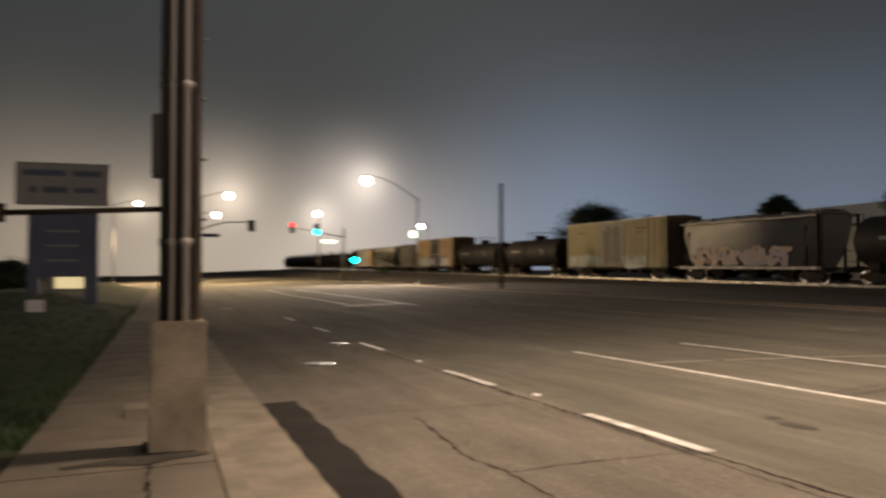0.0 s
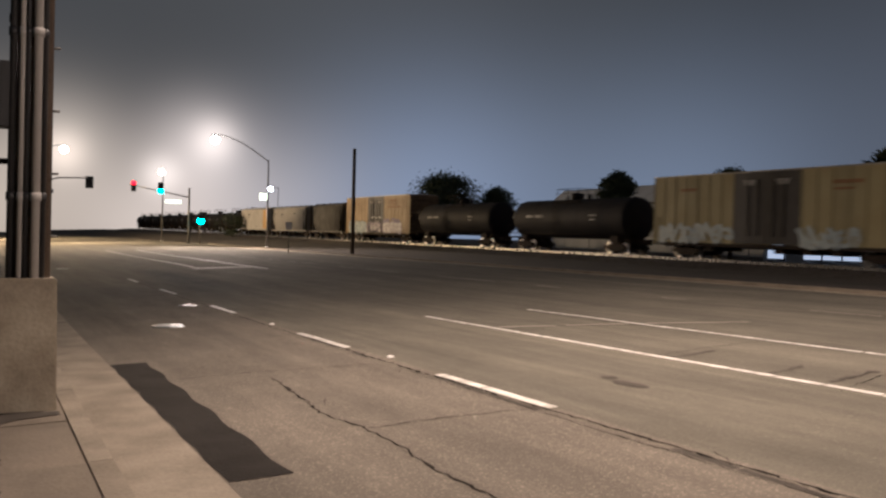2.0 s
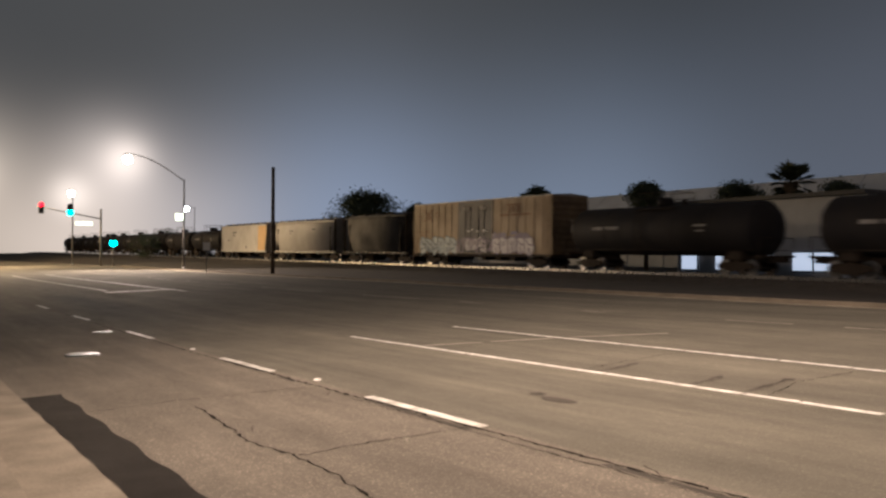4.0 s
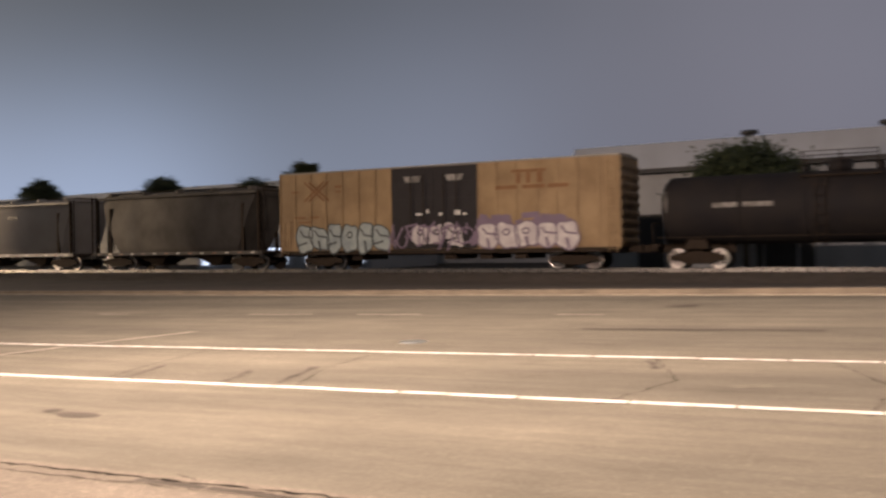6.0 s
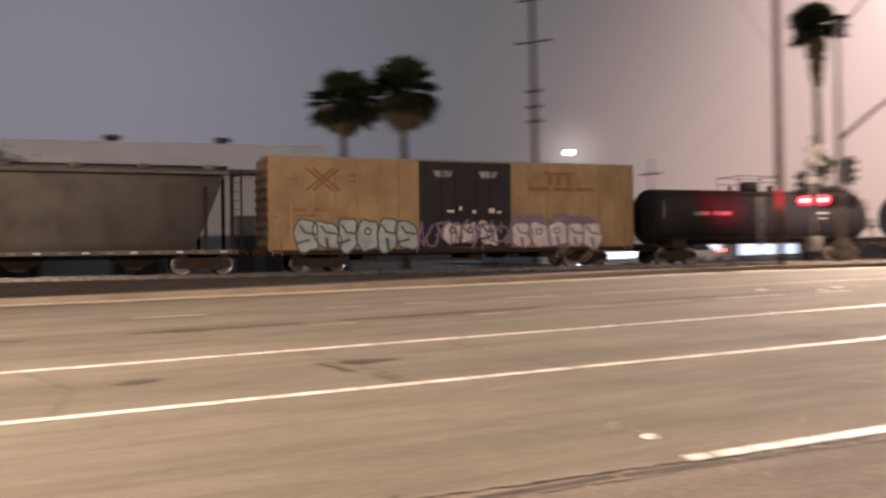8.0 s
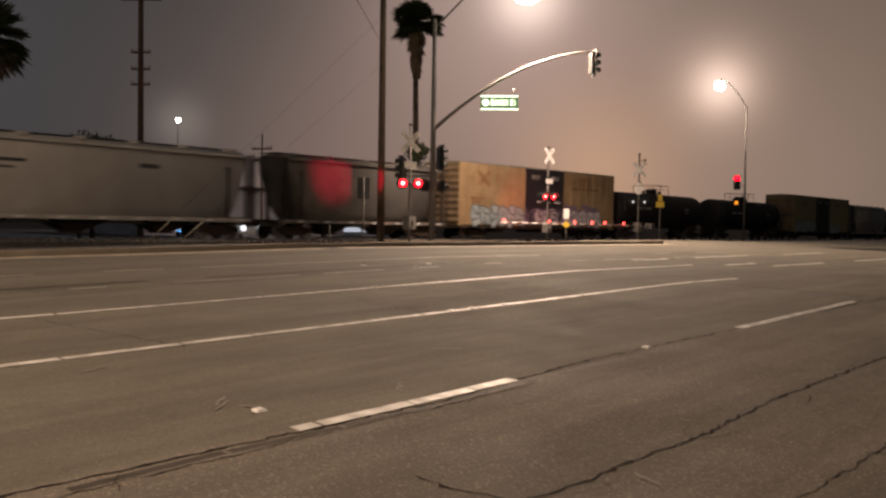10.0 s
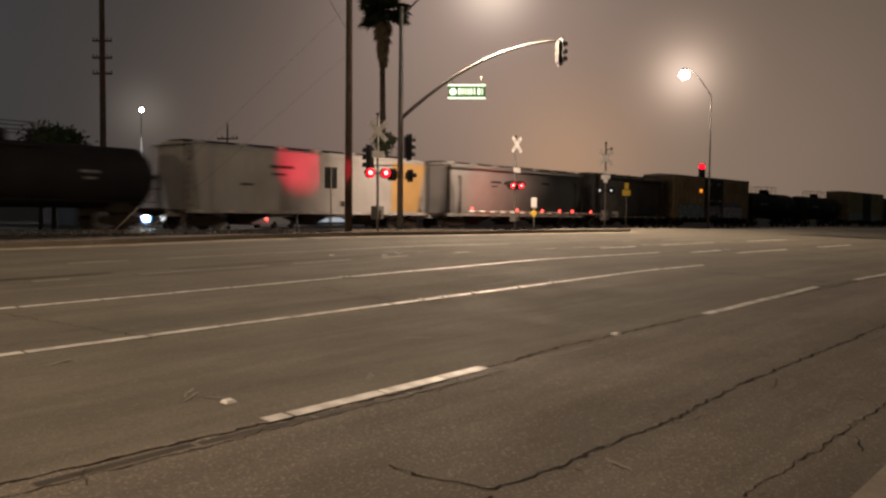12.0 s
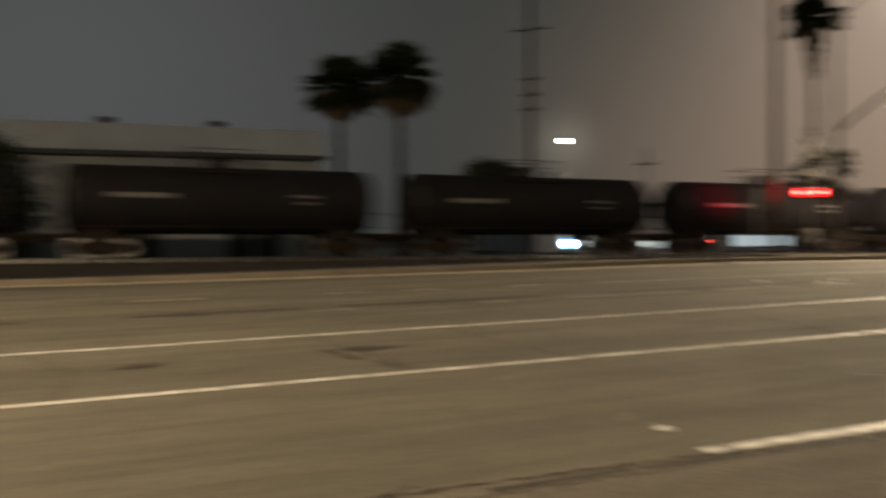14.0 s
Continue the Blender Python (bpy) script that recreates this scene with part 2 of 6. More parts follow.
M_DOOR = mat("black_door_paint", (0.028, 0.026, 0.03), 0.55, scale=1.5, var=0.3, bump=0.1)
M_ROOF = mat("galvanised_roof", (0.30, 0.28, 0.25), 0.6, 0.3, scale=1, var=0.2)
M_HGREY = mat("dark_grey_hopper_paint", (0.125, 0.119, 0.112), 0.8, scale=0.9, var=0.25, second=(0.07, 0.066, 0.062), amount=0.8)
M_HLIGHT = mat("light_grey_hopper_paint", (0.37, 0.357, 0.344), 0.6, scale=0.7, var=0.15, second=(0.29, 0.27, 0.25), amount=0.7)
M_HWHITE = mat("white_hopper_paint", (0.44, 0.425, 0.41), 0.6, scale=0.7, var=0.12, second=(0.31, 0.29, 0.27), amount=0.7)
M_HORANGE = mat("orange_primer_panel", (0.55, 0.34, 0.13), 0.6, scale=1.5, var=0.15)
M_TANK = mat("black_tank_paint", (0.016, 0.015, 0.018), 0.68, scale=0.8, var=0.3, bump=0.05, second=(0.03, 0.026, 0.024), amount=0.6)
M_UNDER = mat("rusty_underframe", (0.035, 0.026, 0.02), 0.85, scale=2, var=0.35, bump=0.3)
M_WHEEL = mat("wheel_steel", (0.05, 0.042, 0.038), 0.6, 0.6, scale=4, var=0.3)
M_TREAD = mat("polished_wheel_rim", (0.55, 0.53, 0.52), 0.3, 0.9, scale=5, var=0.2)
for m, k in ((M_TANK, 0.12), (M_UNDER, 0.15), (M_HGREY, 0.2), (M_DOOR, 0.25), (M_YBOX, 0.3), (M_YOLD, 0.3)):
    m.node_tree.nodes["Principled BSDF"].inputs["Specular IOR Level"].default_value = k
M_DULL = mat("grimy_white_lettering", (0.30, 0.29, 0.28), 0.7, scale=3, var=0.3, bump=0, second=(0.06, 0.055, 0.05), amount=0.9)
M_WRITE = mat("white_lettering", (0.72, 0.71, 0.70), 0.6, scale=5, var=0.15, bump=0)
M_LOGO = mat("dark_brown_lettering", (0.24, 0.12, 0.05), 0.7, scale=3, var=0.2, bump=0)
M_TAG1 = mat("pale_blue_spray_paint", (0.36, 0.415, 0.42), 0.6, scale=2, var=0.2, bump=0, second=(0.2, 0.25, 0.28), amount=0.7)
M_TAG2 = mat("white_spray_paint", (0.62, 0.59, 0.59), 0.6, scale=2, var=0.2, bump=0, second=(0.36, 0.31, 0.36), amount=0.7)
M_TAG3 = mat("violet_spray_paint", (0.20, 0.15, 0.22), 0.6, scale=2, var=0.2, bump=0)
M_TAGD = mat("dark_teal_spray_paint", (0.07, 0.085, 0.09), 0.6, scale=2, var=0.2, bump=0)
M_TAGR = mat("rust_red_spray_paint", (0.30, 0.15, 0.10), 0.6, scale=2, var=0.2, bump=0, second=(0.26, 0.23, 0.21), amount=0.9)
M_WALL = mat("warehouse_panel", (0.40, 0.42, 0.46), 0.7, scale=0.5, var=0.1, second=(0.3, 0.31, 0.34), amount=0.7)
M_WROOF = mat("warehouse_roof_sheet", (0.55, 0.58, 0.66), 0.6, scale=0.4, var=0.1, second=(0.42, 0.44, 0.5), amount=0.6)
M_TRIM = mat("dark_trim", (0.05, 0.05, 0.055), 0.6, scale=2, var=0.2)
M_BARK = mat("bark", (0.085, 0.065, 0.05), 0.95, scale=3, var=0.35, fine=20, bump=0.8)
M_LEAF = mat("foliage", (0.04, 0.055, 0.022), 0.7, scale=1.2, var=0.4, bump=0)
M_PALM = mat("palm_frond", (0.035, 0.05, 0.02), 0.65, scale=1.2, var=0.4, bump=0)
M_SKIRT = mat("dead_frond", (0.22, 0.165, 0.11), 0.9, scale=1.5, var=0.35, bump=0)
M_SIGNW = mat("reflective_white", (0.75, 0.73, 0.70), 0.5, scale=6, var=0.1, bump=0)
M_SIGNB = mat("blue_sign_panel", (0.12, 0.14, 0.20), 0.6, scale=2, var=0.15, bump=0)
M_SIGNH = mat("pale_sign_panel", (0.36, 0.35, 0.34), 0.6, scale=2, var=0.15, bump=0)
M_SIGNY = mat("yellow_sign", (0.62, 0.42, 0.04), 0.5, scale=4, var=0.12, bump=0)
M_CARW = mat("silver_car_paint", (0.55, 0.56, 0.58), 0.3, 0.3, scale=2, var=0.05, bump=0, coat=0.6)
M_CARD = mat("dark_car_paint", (0.05, 0.055, 0.07), 0.3, 0.2, scale=2, var=0.08, bump=0, coat=0.6)
M_GLASS = mat("dark_car_glass", (0.015, 0.017, 0.02), 0.08, scale=2, var=0.1, bump=0)
M_TYRE = mat("tyre_rubber", (0.018, 0.018, 0.018), 0.9, scale=5, var=0.3)
E_LAMP = shine("street_lamp_lens", (1.0, 0.86, 0.68), 60)
E_LAMPW = shine("white_lamp_lens", (0.86, 0.93, 1.0), 45)
E_RED = shine("red_signal_lens", (1.0, 0.004, 0.014), 6)
E_CORE = shine("red_signal_core", (1.0, 0.36, 0.30), 7)
E_REDS = shine("small_red_lens", (1.0, 0.06, 0.05), 8)
E_GREEN = shine("green_signal_lens", (0.0, 1.0, 0.92), 16)
E_AMBER = shine("amber_hand_lens", (1.0, 0.30, 0.02), 1.6)
E_HEAD = shine("headlight_lens", (0.62, 0.84, 1.0), 400)
E_HEADW = shine("dim_headlight_lens", (0.85, 0.92, 1.0), 1.4)
E_HALO = shine("headlight_halo", (0.12, 0.42, 1.0), 2.2)
E_SHOP = shine("lit_shop_glass", (0.72, 0.84, 1.0), 0.55)
E_SIGN = shine("lit_street_sign", (0.85, 1.0, 0.72), 2.6)
E_SIGNG = shine("lit_street_sign_green", (0.06, 0.16, 0.06), 0.8)
E_WIN = shine("lit_warm_window", (1.0, 0.78, 0.40), 0.7)
E_FOGW = shine("lit_far_wall", (1.0, 0.82, 0.58), 0.38)


# ---- mesh helpers ----
def box(bm, x0, x1, y0, y1, z0, z1, taper=0.0):
    vs = [bm.verts.new((x, y, z)) for z, k in ((z0, 0), (z1, taper)) for x, y in ((x0 + k, y0 + k), (x1 - k, y0 + k), (x1 - k, y1 - k), (x0 + k, y1 - k))]
    for f in ((3, 2, 1, 0), (4, 5, 6, 7), (0, 1, 5, 4), (1, 2, 6, 5), (2, 3, 7, 6), (3, 0, 4, 7)):
        bm.faces.new([vs[i] for i in f])


def rod(bm, p, q, r0, r1=None, n=10):
    """A round bar from p to q."""
    p, q = Vector(p), Vector(q)
    r1 = r0 if r1 is None else r1
    d = (q - p).normalized()
    a = d.cross(Vector((0, 0, 1)) if abs(d.z) < 0.9 else Vector((1, 0, 0))).normalized()
    b = d.cross(a)
    rings = []
    for c, r in ((p, r0), (q, r1)):
        rings.append([bm.verts.new(c + r * (math.cos(2 * math.pi * i / n) * a + math.sin(2 * math.pi * i / n) * b)) for i in range(n)])
    for i in range(n):
        f = bm.faces.new((rings[0][i], rings[0][(i + 1) % n], rings[1][(i + 1) % n], rings[1][i]))
        f.smooth = True
    bm.faces.new(rings[0][::-1])
    bm.faces.new(rings[1])


def pipe(bm, pts, r, n=8):
    tube(bm, [Vector(p) for p in pts], [r] * len(pts), n)


def tube(bm, pts, radii, n=10):
    """One bent round bar with a radius at each bend."""
    rings = []
    for i, p in enumerate(pts):
        d = (pts[min(i + 1, len(pts) - 1)] - pts[max(i - 1, 0)]).normalized()
        a = d.cross(Vector((0, 0, 1)) if abs(d.z) < 0.95 else Vector((1, 0, 0))).normalized()
        c = d.cross(a)
        rings.append([bm.verts.new(p + radii[i] * (math.cos(2 * math.pi * k / n) * a + math.sin(2 * math.pi * k / n) * c)) for k in range(n)])
    for r, q in zip(rings, rings[1:]):
        for k in range(n):
            bm.faces.new((r[k], r[(k + 1) % n], q[(k + 1) % n], q[k])).smooth = True
    bm.faces.new(rings[0][::-1])
    bm.faces.new(rings[-1])


def lathe(bm, profile, axis="y", n=28, centre=(0, 0, 0)):
    """Turns (along, radius) pairs round an axis through centre."""
    c = Vector(centre)
    rings = []
    for s, r in profile:
        ring = []
        for i in range(n):
            u, v = r * math.cos(2 * math.pi * i / n), r * math.sin(2 * math.pi * i / n)
            ring.append(bm.verts.new(c + Vector({"y": (u, s, v), "x": (s, u, v), "z": (u, v, s)}[axis])))
        rings.append(ring)
    for a, b in zip(rings, rings[1:]):
        for i in range(n):
            f = bm.faces.new((a[i], a[(i + 1) % n], b[(i + 1) % n], b[i]))
            f.smooth = True
    bm.faces.new(rings[0])
    bm.faces.new(rings[-1][::-1])


def prism(bm, outline, y0, y1):
    """Extrudes an (x, z) outline along y."""
    a = [bm.verts.new((x, y0, z)) for x, z in outline]
    b = [bm.verts.new((x, y1, z)) for x, z in outline]
    n = len(outline)
    for i in range(n):
        bm.faces.new((a[i], a[(i + 1) % n], b[(i + 1) % n], b[i]))
    bm.faces.new(a[::-1])
    bm.faces.new(b)


def done(bm, name, material, bevel=0.0):
    bmesh.ops.recalc_face_normals(bm, faces=bm.faces)
    if bevel:
        bmesh.ops.bevel(bm, geom=[e for e in bm.edges if e.calc_face_angle(0) > 0.6], offset=bevel, segments=2, affect="EDGES", clamp_overlap=True)
    me = bpy.data.meshes.new(name)
    bm.to_mesh(me)
    bm.free()
    me.materials.append(material)
    return me


def part(name, bm, material, parent, label="", bevel=0.0):
    ob = new(name, done(bm, name, material, bevel))
    ob.parent = parent
    return tagged(ob, label)


def single(name, bm, material, label, category, kind="", group="", bevel=0.0):
    return tagged(new(name, done(bm, name, material, bevel)), label, category, group, kind)


def thing(name, label, category, at=None, group=""):
    ob = new(name)
    ob.empty_display_size = 0.3
    if at is not None:
        ob.matrix_basis = at
    return tagged(ob, label, category, group)


def made(fn, *args, **kw):
    bm = bmesh.new()
    fn(bm, *args, **kw)
    return bm


# ---- the lie of the land ----
LIE_Y = (-400, -200, -120, -80, -45, -15, 0, 15, 35, 63, 100, 200, 500)
LIE_Z = (-1.6, -1.4, -0.9, -0.4, -0.1, 0.15, 0.0, -0.15, -0.2, -0.18, 0.0, 0.3, 0.5)


def rail_z(y):
    return 0.55 + 0.010 * max(-160, min(300, y))


def track_x(y):
    return 39.0 + 0.016 * y


def land(x, y):
    """Height of the ground: the road rises from the kerb to its crown, beyond it the ground levels towards the track."""
    xx = max(x, -20)
    a = 0.036 * xx if xx < 14 else 0.504 + 0.096 * min((xx - 14) / 4, 1)
    z = a + float(np.interp(y, LIE_Y, LIE_Z))
    k = max(0.0, min(1.0, (x - 22) / 12))
    k = k * k * (3 - 2 * k)
    return z * (1 - k) + (rail_z(y) - 0.42) * k


def far_kerb(y):
    return float(np.interp(y, (-300, -10, 0, 15, 40, 300), (17.6, 17.6, 18.4, 20.8, 23.0, 23.5)))


def sheet(bm, x0, x1, ys, lift, nx=6, skirt=0.0):
    """A strip of ground between x0(y) and x1(y)."""
    fx0, fx1 = (x0 if callable(x0) else lambda y: x0), (x1 if callable(x1) else lambda y: x1)
    rows = []
    for y in ys:
        rows.append([bm.verts.new((x, y, land(x, y) + lift)) for x in np.linspace(fx0(y), fx1(y), nx + 1)])
    for a, b in zip(rows, rows[1:]):
        for i in range(nx):
            bm.faces.new((a[i], a[i + 1], b[i + 1], b[i]))
    if skirt:
        r = bmesh.ops.extrude_edge_only(bm, edges=[e for e in bm.edges if e.is_boundary])
        for v in r["geom"]:
            if isinstance(v, bmesh.types.BMVert):
                v.co.z -= skirt


def steps(a, b, s=2.5):
    return list(np.linspace(a, b, max(2, int(abs(b - a) / s) + 1)))


FAR_YS = [-900, -600, -400, -300, -250] + steps(-200, 220, 4) + [250, 300, 400, 600, 900]
bm = bmesh.new()
xs = [-900, -500, -300, -200, -120, -80, -50, -30, -20, -12, -7, -3, 0, 3, 6, 10, 14, 16, 18, 20, 22, 24, 26, 28, 30, 32, 34, 37, 40, 45, 52, 60, 70, 90, 120, 200, 300, 500, 900]
grid = [[bm.verts.new((x, y, land(x, y) - 0.07)) for x in xs] for y in FAR_YS]
for a, b in zip(grid, grid[1:]):
    for i in range(len(xs) - 1):
        bm.faces.new((a[i], a[i + 1], b[i + 1], b[i]))
single("ground", bm, M_SOIL, "dark bare dirt ground beside the railway", "ground", "structure")
bm = bmesh.new()
sheet(bm, 4.5, far_kerb, steps(-230, 260), 0.0, 14, 0.06)
single("road", bm, M_ASPHALT, "wide worn asphalt road with several lanes", "road", "structure")
bm = bmesh.new()
sheet(bm, 1.28, 4.5, steps(-230, 260), 0.002, 4, 0.06)
single("road_edge_lane", bm, M_OLD, "older pale cracked asphalt of the kerb lane", "road", "structure")
bm = bmesh.new()
sheet(bm, far_kerb, 60.0, steps(-47.5, -34.0, 1.5), -0.01, 24, 0.05)
single("crossing_road", bm, M_ASPHALT, "asphalt side road that crosses the railway", "road", "structure")

# kerbs, gutter and pavement in cast lengths
bm = bmesh.new()
sheet(bm, 0.66, 1.275, steps(-60, 160), 0.012, 2, 0.08)
single("gutter", bm, M_KERB, "pale concrete gutter along the kerb", "gutter", "structure")
kerb = tagged(new("kerb"), "pale worn concrete kerb with joints", "kerb", "", "structure")
for i, y in enumerate(np.arange(-42, 90, 3.0)):
    b = bmesh.new()
    sheet(b, 0.50, 0.655, steps(y + 0.006, y + 2.994, 1.5), 0.13, 1, 0.25)
    part("kerb_stone", b, M_KERB, kerb)
pavement = tagged(new("pavement"), "concrete pavement of cast slabs with dark joints", "pavement", "", "structure")
for y in np.arange(-42, 90, 1.5):
    b = bmesh.new()
    sheet(b, -1.15, 0.49, (y + 0.008, y + 1.492), 0.122 + random.uniform(-0.004, 0.004), 2, 0.2)
    part("slab", b, M_CONC, pavement)
opposite = tagged(new("kerb_opposite"), "weathered concrete kerb on the railway side", "kerb", "", "structure")
for y in list(np.arange(-33.5, 100, 4.0)):
    b = bmesh.new()
    sheet(b, lambda q: far_kerb(q) - 0.02, lambda q: far_kerb(q) + 0.16, steps(y, y + 3.985, 2.0), 0.12, 1, 0.3)
    part("kerb_stone", b, M_CONC, opposite)

bm = bmesh.new()
sheet(bm, lambda y: far_kerb(y) - 0.62, lambda y: far_kerb(y) - 0.03, steps(-33.5, 160), 0.008, 1)
single("gutter_opposite", bm, M_BASE, "pale dusty concrete gutter on the railway side", "gutter", "structure")

# ---- road markings and damage ----
def line(x, y0, y1, w=0.11, material=M_PAINT, label="white painted lane line, chipped", name="lane_line", lift=0.006, broken=0.0, lost=0.0):
    fx = x if callable(x) else (lambda y: x)
    b = bmesh.new()
    y = y0
    while y < y1 - 0.01:
        e = min(y1, y + (random.uniform(0.5, 1.3) if broken else 1.5))
        if random.random() >= lost:
            k = random.uniform(-0.008, 0.008) if broken else 0
            sheet(b, lambda q: fx(q) - w / 2 + k, lambda q: fx(q) + w / 2 + k, (y, e - (random.uniform(0.015, 0.04) if broken else 0)), lift, 1)
        y = e
    tagged(new(name, done(b, name, material)), label, "lane line", "lane lines", "structure")


for y0, y1 in ((6.4, 8.63), (11.4, 13.55), (17.7, 19.8), (24.0, 26.2), (30.5, 32.8), (-5.95, -3.62), (-15.0, -10.5), (-21.8, -17.3), (-30, -25)):
    line(4.46, y0, y1, 0.12, label="short white lane dash, chipped", broken=1.0)
line(7.5, -17.5, 15.0, 0.11, label="long white line along the median, cracked across", broken=0.5)
line(9.95, -20.5, 15.1, 0.10, label="long white line along the median, cracked across", broken=0.5)
line(lambda y: 14.4 + 0.05 * min(y, 0) + 0.004 * max(y, 0), -30, 60, 0.10, M_FAINT, "faded lane line, nearly worn away", broken=1.0, lost=0.45)
line(lambda y: 12.1 + 0.01 * y, -30, -3, 0.09, M_FAINT, "faded lane line, nearly worn away", broken=1.0, lost=0.45)
line(11.0, 37.5, 75.0, 0.16, label="long white line before the far junction")
line(8.6, 41.5, 75.0, 0.14, label="long white line before the far junction")
for y0 in (-27, -34):
    line(8.9, y0, y0 + 4.0, 0.12, label="short white lane dash, chipped", broken=0.6)
    line(11.6, y0 - 1, y0 + 3.0, 0.12, label="short white lane dash, chipped", broken=0.6)
b = bmesh.new()
sheet(b, 8.2, 11.2, (39.6, 40.1), 0.006, 3)
tagged(new("stop_line", done(b, "stop_line", M_PAINT)), "wide white stop line across the lane", "stop line", "", "structure")


b = bmesh.new()
for (x0, y0), (x1, y1) in (((7.65, 12.5), (8.6, 12.15)), ((8.75, 12.1), (9.8, 11.7)), ((10.1, 11.6), (11.7, 10.75))):
    b.faces.new([b.verts.new((x, y, land(x, y) + 0.006)) for x, y in ((x0, y0 - 0.05), (x1, y1 - 0.05), (x1, y1 + 0.05), (x0, y0 + 0.05))])
tagged(new("lane_line", done(b, "lane_line", M_FAINT)), "faded white diagonal line across the median", "lane line", "lane lines", "structure")


def arrow(x, y):
    b = bmesh.new()
    pts = [(-0.08, 1.5), (0.08, 1.5), (0.08, -0.2), (0.55, -0.75), (0.9, -0.45), (0.95, -1.4), (0.05, -1.3), (0.38, -0.95), (-0.08, -0.35)]
    b.faces.new([b.verts.new((x + u, y + v, land(x, y + v) + 0.007)) for u, v in pts])
    bmesh.ops.triangulate(b, faces=b.faces)
    tagged(new("turn_arrow", done(b, "turn_arrow", M_PAINT)), "white painted turn arrow on the asphalt", "road arrow", "turn arrows", "structure")


arrow(11.5, -21.8)
arrow(9.6, -23.2)


def crack(points, w=0.03, lift=0.005, material=None):
    """A ragged dark crack along a few bends."""
    pts = []
    for (x0, y0), (x1, y1) in zip(points, points[1:]):
        n = max(2, int(math.hypot(x1 - x0, y1 - y0) / 0.07))
        for i in range(n):
            k = i / n
            pts.append((x0 + (x1 - x0) * k + random.gauss(0, 0.013), y0 + (y1 - y0) * k + random.gauss(0, 0.013)))
    pts.append(points[-1])
    b = bmesh.new()
    prev = None
    for i, (x, y) in enumerate(pts):
        q = pts[min(i + 1, len(pts) - 1)]
        o = pts[max(i - 1, 0)]
        d = Vector((q[0] - o[0], q[1] - o[1], 0))
        nrm = Vector((-d.y, d.x, 0)).normalized() * 0.66 * w * random.choice((random.uniform(0.12, 0.5), random.uniform(0.12, 0.5), random.uniform(0.4, 1.0)))
        c = Vector((x, y, land(x, y) + lift))
        pair = (b.verts.new(c - nrm), b.verts.new(c + nrm))
        if prev:
            b.faces.new((prev[0], prev[1], pair[1], pair[0]))
        prev = pair
    tagged(new("road_crack", done(b, "road_crack", material or M_CRACK)), "dark ragged crack in the asphalt", "crack", "road cracks", "structure")


crack([(2.76, 9.4), (2.57, 7.3), (2.66, 6.45), (2.67, 5.7), (2.58, 5.1), (2.7, 2.0), (2.62, -3.6)], 0.035)
crack([(2.7, 6.5), (3.3, 6.53), (4.45, 6.45)], 0.022)
crack([(1.6, 9.85), (2.7, 9.93), (4.3, 9.7)], 0.02)
crack([(3.3, -3.56), (2.95, -3.6), (2.66, -3.7), (2.6, -5.4), (2.67, -7.1), (2.6, -11.7), (2.7, -22)], 0.035)
crack([(4.38, 30), (4.36, 12), (4.36, 8.6), (4.4, 5.2), (4.42, 2.0), (4.46, -2.1), (4.36, -4.9), (4.52, -7.2), (4.45, -10.1), (4.4, -24)], 0.045)
crack([(4.28, 9.0), (4.26, 6.0), (4.3, 2.0), (4.25, -6)], 0.018)
crack([(1.7, -4.5), (1.66, -5.6), (1.64, -7.6), (1.7, -14)], 0.02)
for y in (5.6, 2.33, 0.18, -3.06, -4.6, -8.2, 8.4, 11.6):
    crack([(7.35, y), (8.6, y + random.uniform(-0.5, 0.5)), (9.9, y + random.uniform(-0.6, 0.6))], 0.018)
crack([(7.1, -15.8), (5.7, -16.05), (4.6, -16.1)], 0.07)
for x, y, n in ((7.6, 8.2, 0.9), (7.65, 6.7, 0.7), (7.7, 6.0, 1.0), (7.6, -2.9, 0.6), (8.3, -2.6, 0.7), (9.2, 2.2, 0.5)):
    crack([(x, y), (x + n * 0.5, y + 0.08), (x + n, y + 0.2)], 0.11, 0.006, M_STAIN)
# short side branches and crumbled edges along the long cracks
rc = random.Random(5)
for x, y0, y1, count in ((2.64, -12, 9, 12), (4.4, -16, 14, 20), (1.66, -9, -4.5, 3)):
    for i in range(count):
        y = rc.uniform(y0, y1)
        e = rc.choice((-1, 1)) * rc.uniform(0.08, 0.25)
        crack([(x, y), (x + e * 0.5, y + rc.uniform(-0.1, 0.25)), (x + e, y + rc.uniform(-0.25, 0.5))], rc.uniform(0.006, 0.013))
bm = bmesh.new()
sheet(bm, lambda y: 1.29 + 0.012 * math.sin(y * 7), lambda y: 1.72 + 0.02 * math.sin(y * 5), steps(5.5, 11.42, 0.2), 0.007, 2)
single("asphalt_patch", bm, M_PATCH, "dark fresh asphalt strip along the gutter", "road patch", "structure")


def blotch(x, y, r, material, name, label, cat, sx=1.0, lift=0.005):
    b = bmesh.new()
    n = 22
    ring = []
    for i in range(n):
        a = 2 * math.pi * i / n
        k = r * (1 + 0.25 * noise.noise((math.cos(a) * 2 + x, math.sin(a) * 2 + y, 0)))
        ring.append(b.verts.new((x + k * math.cos(a), y + sx * k * math.sin(a), land(x, y) + 0.036 * k * math.cos(a) * (x < 14) + lift)))
    b.faces.new(ring)
    tagged(new(name, done(b, name, material)), label, cat, name + "s", "structure")


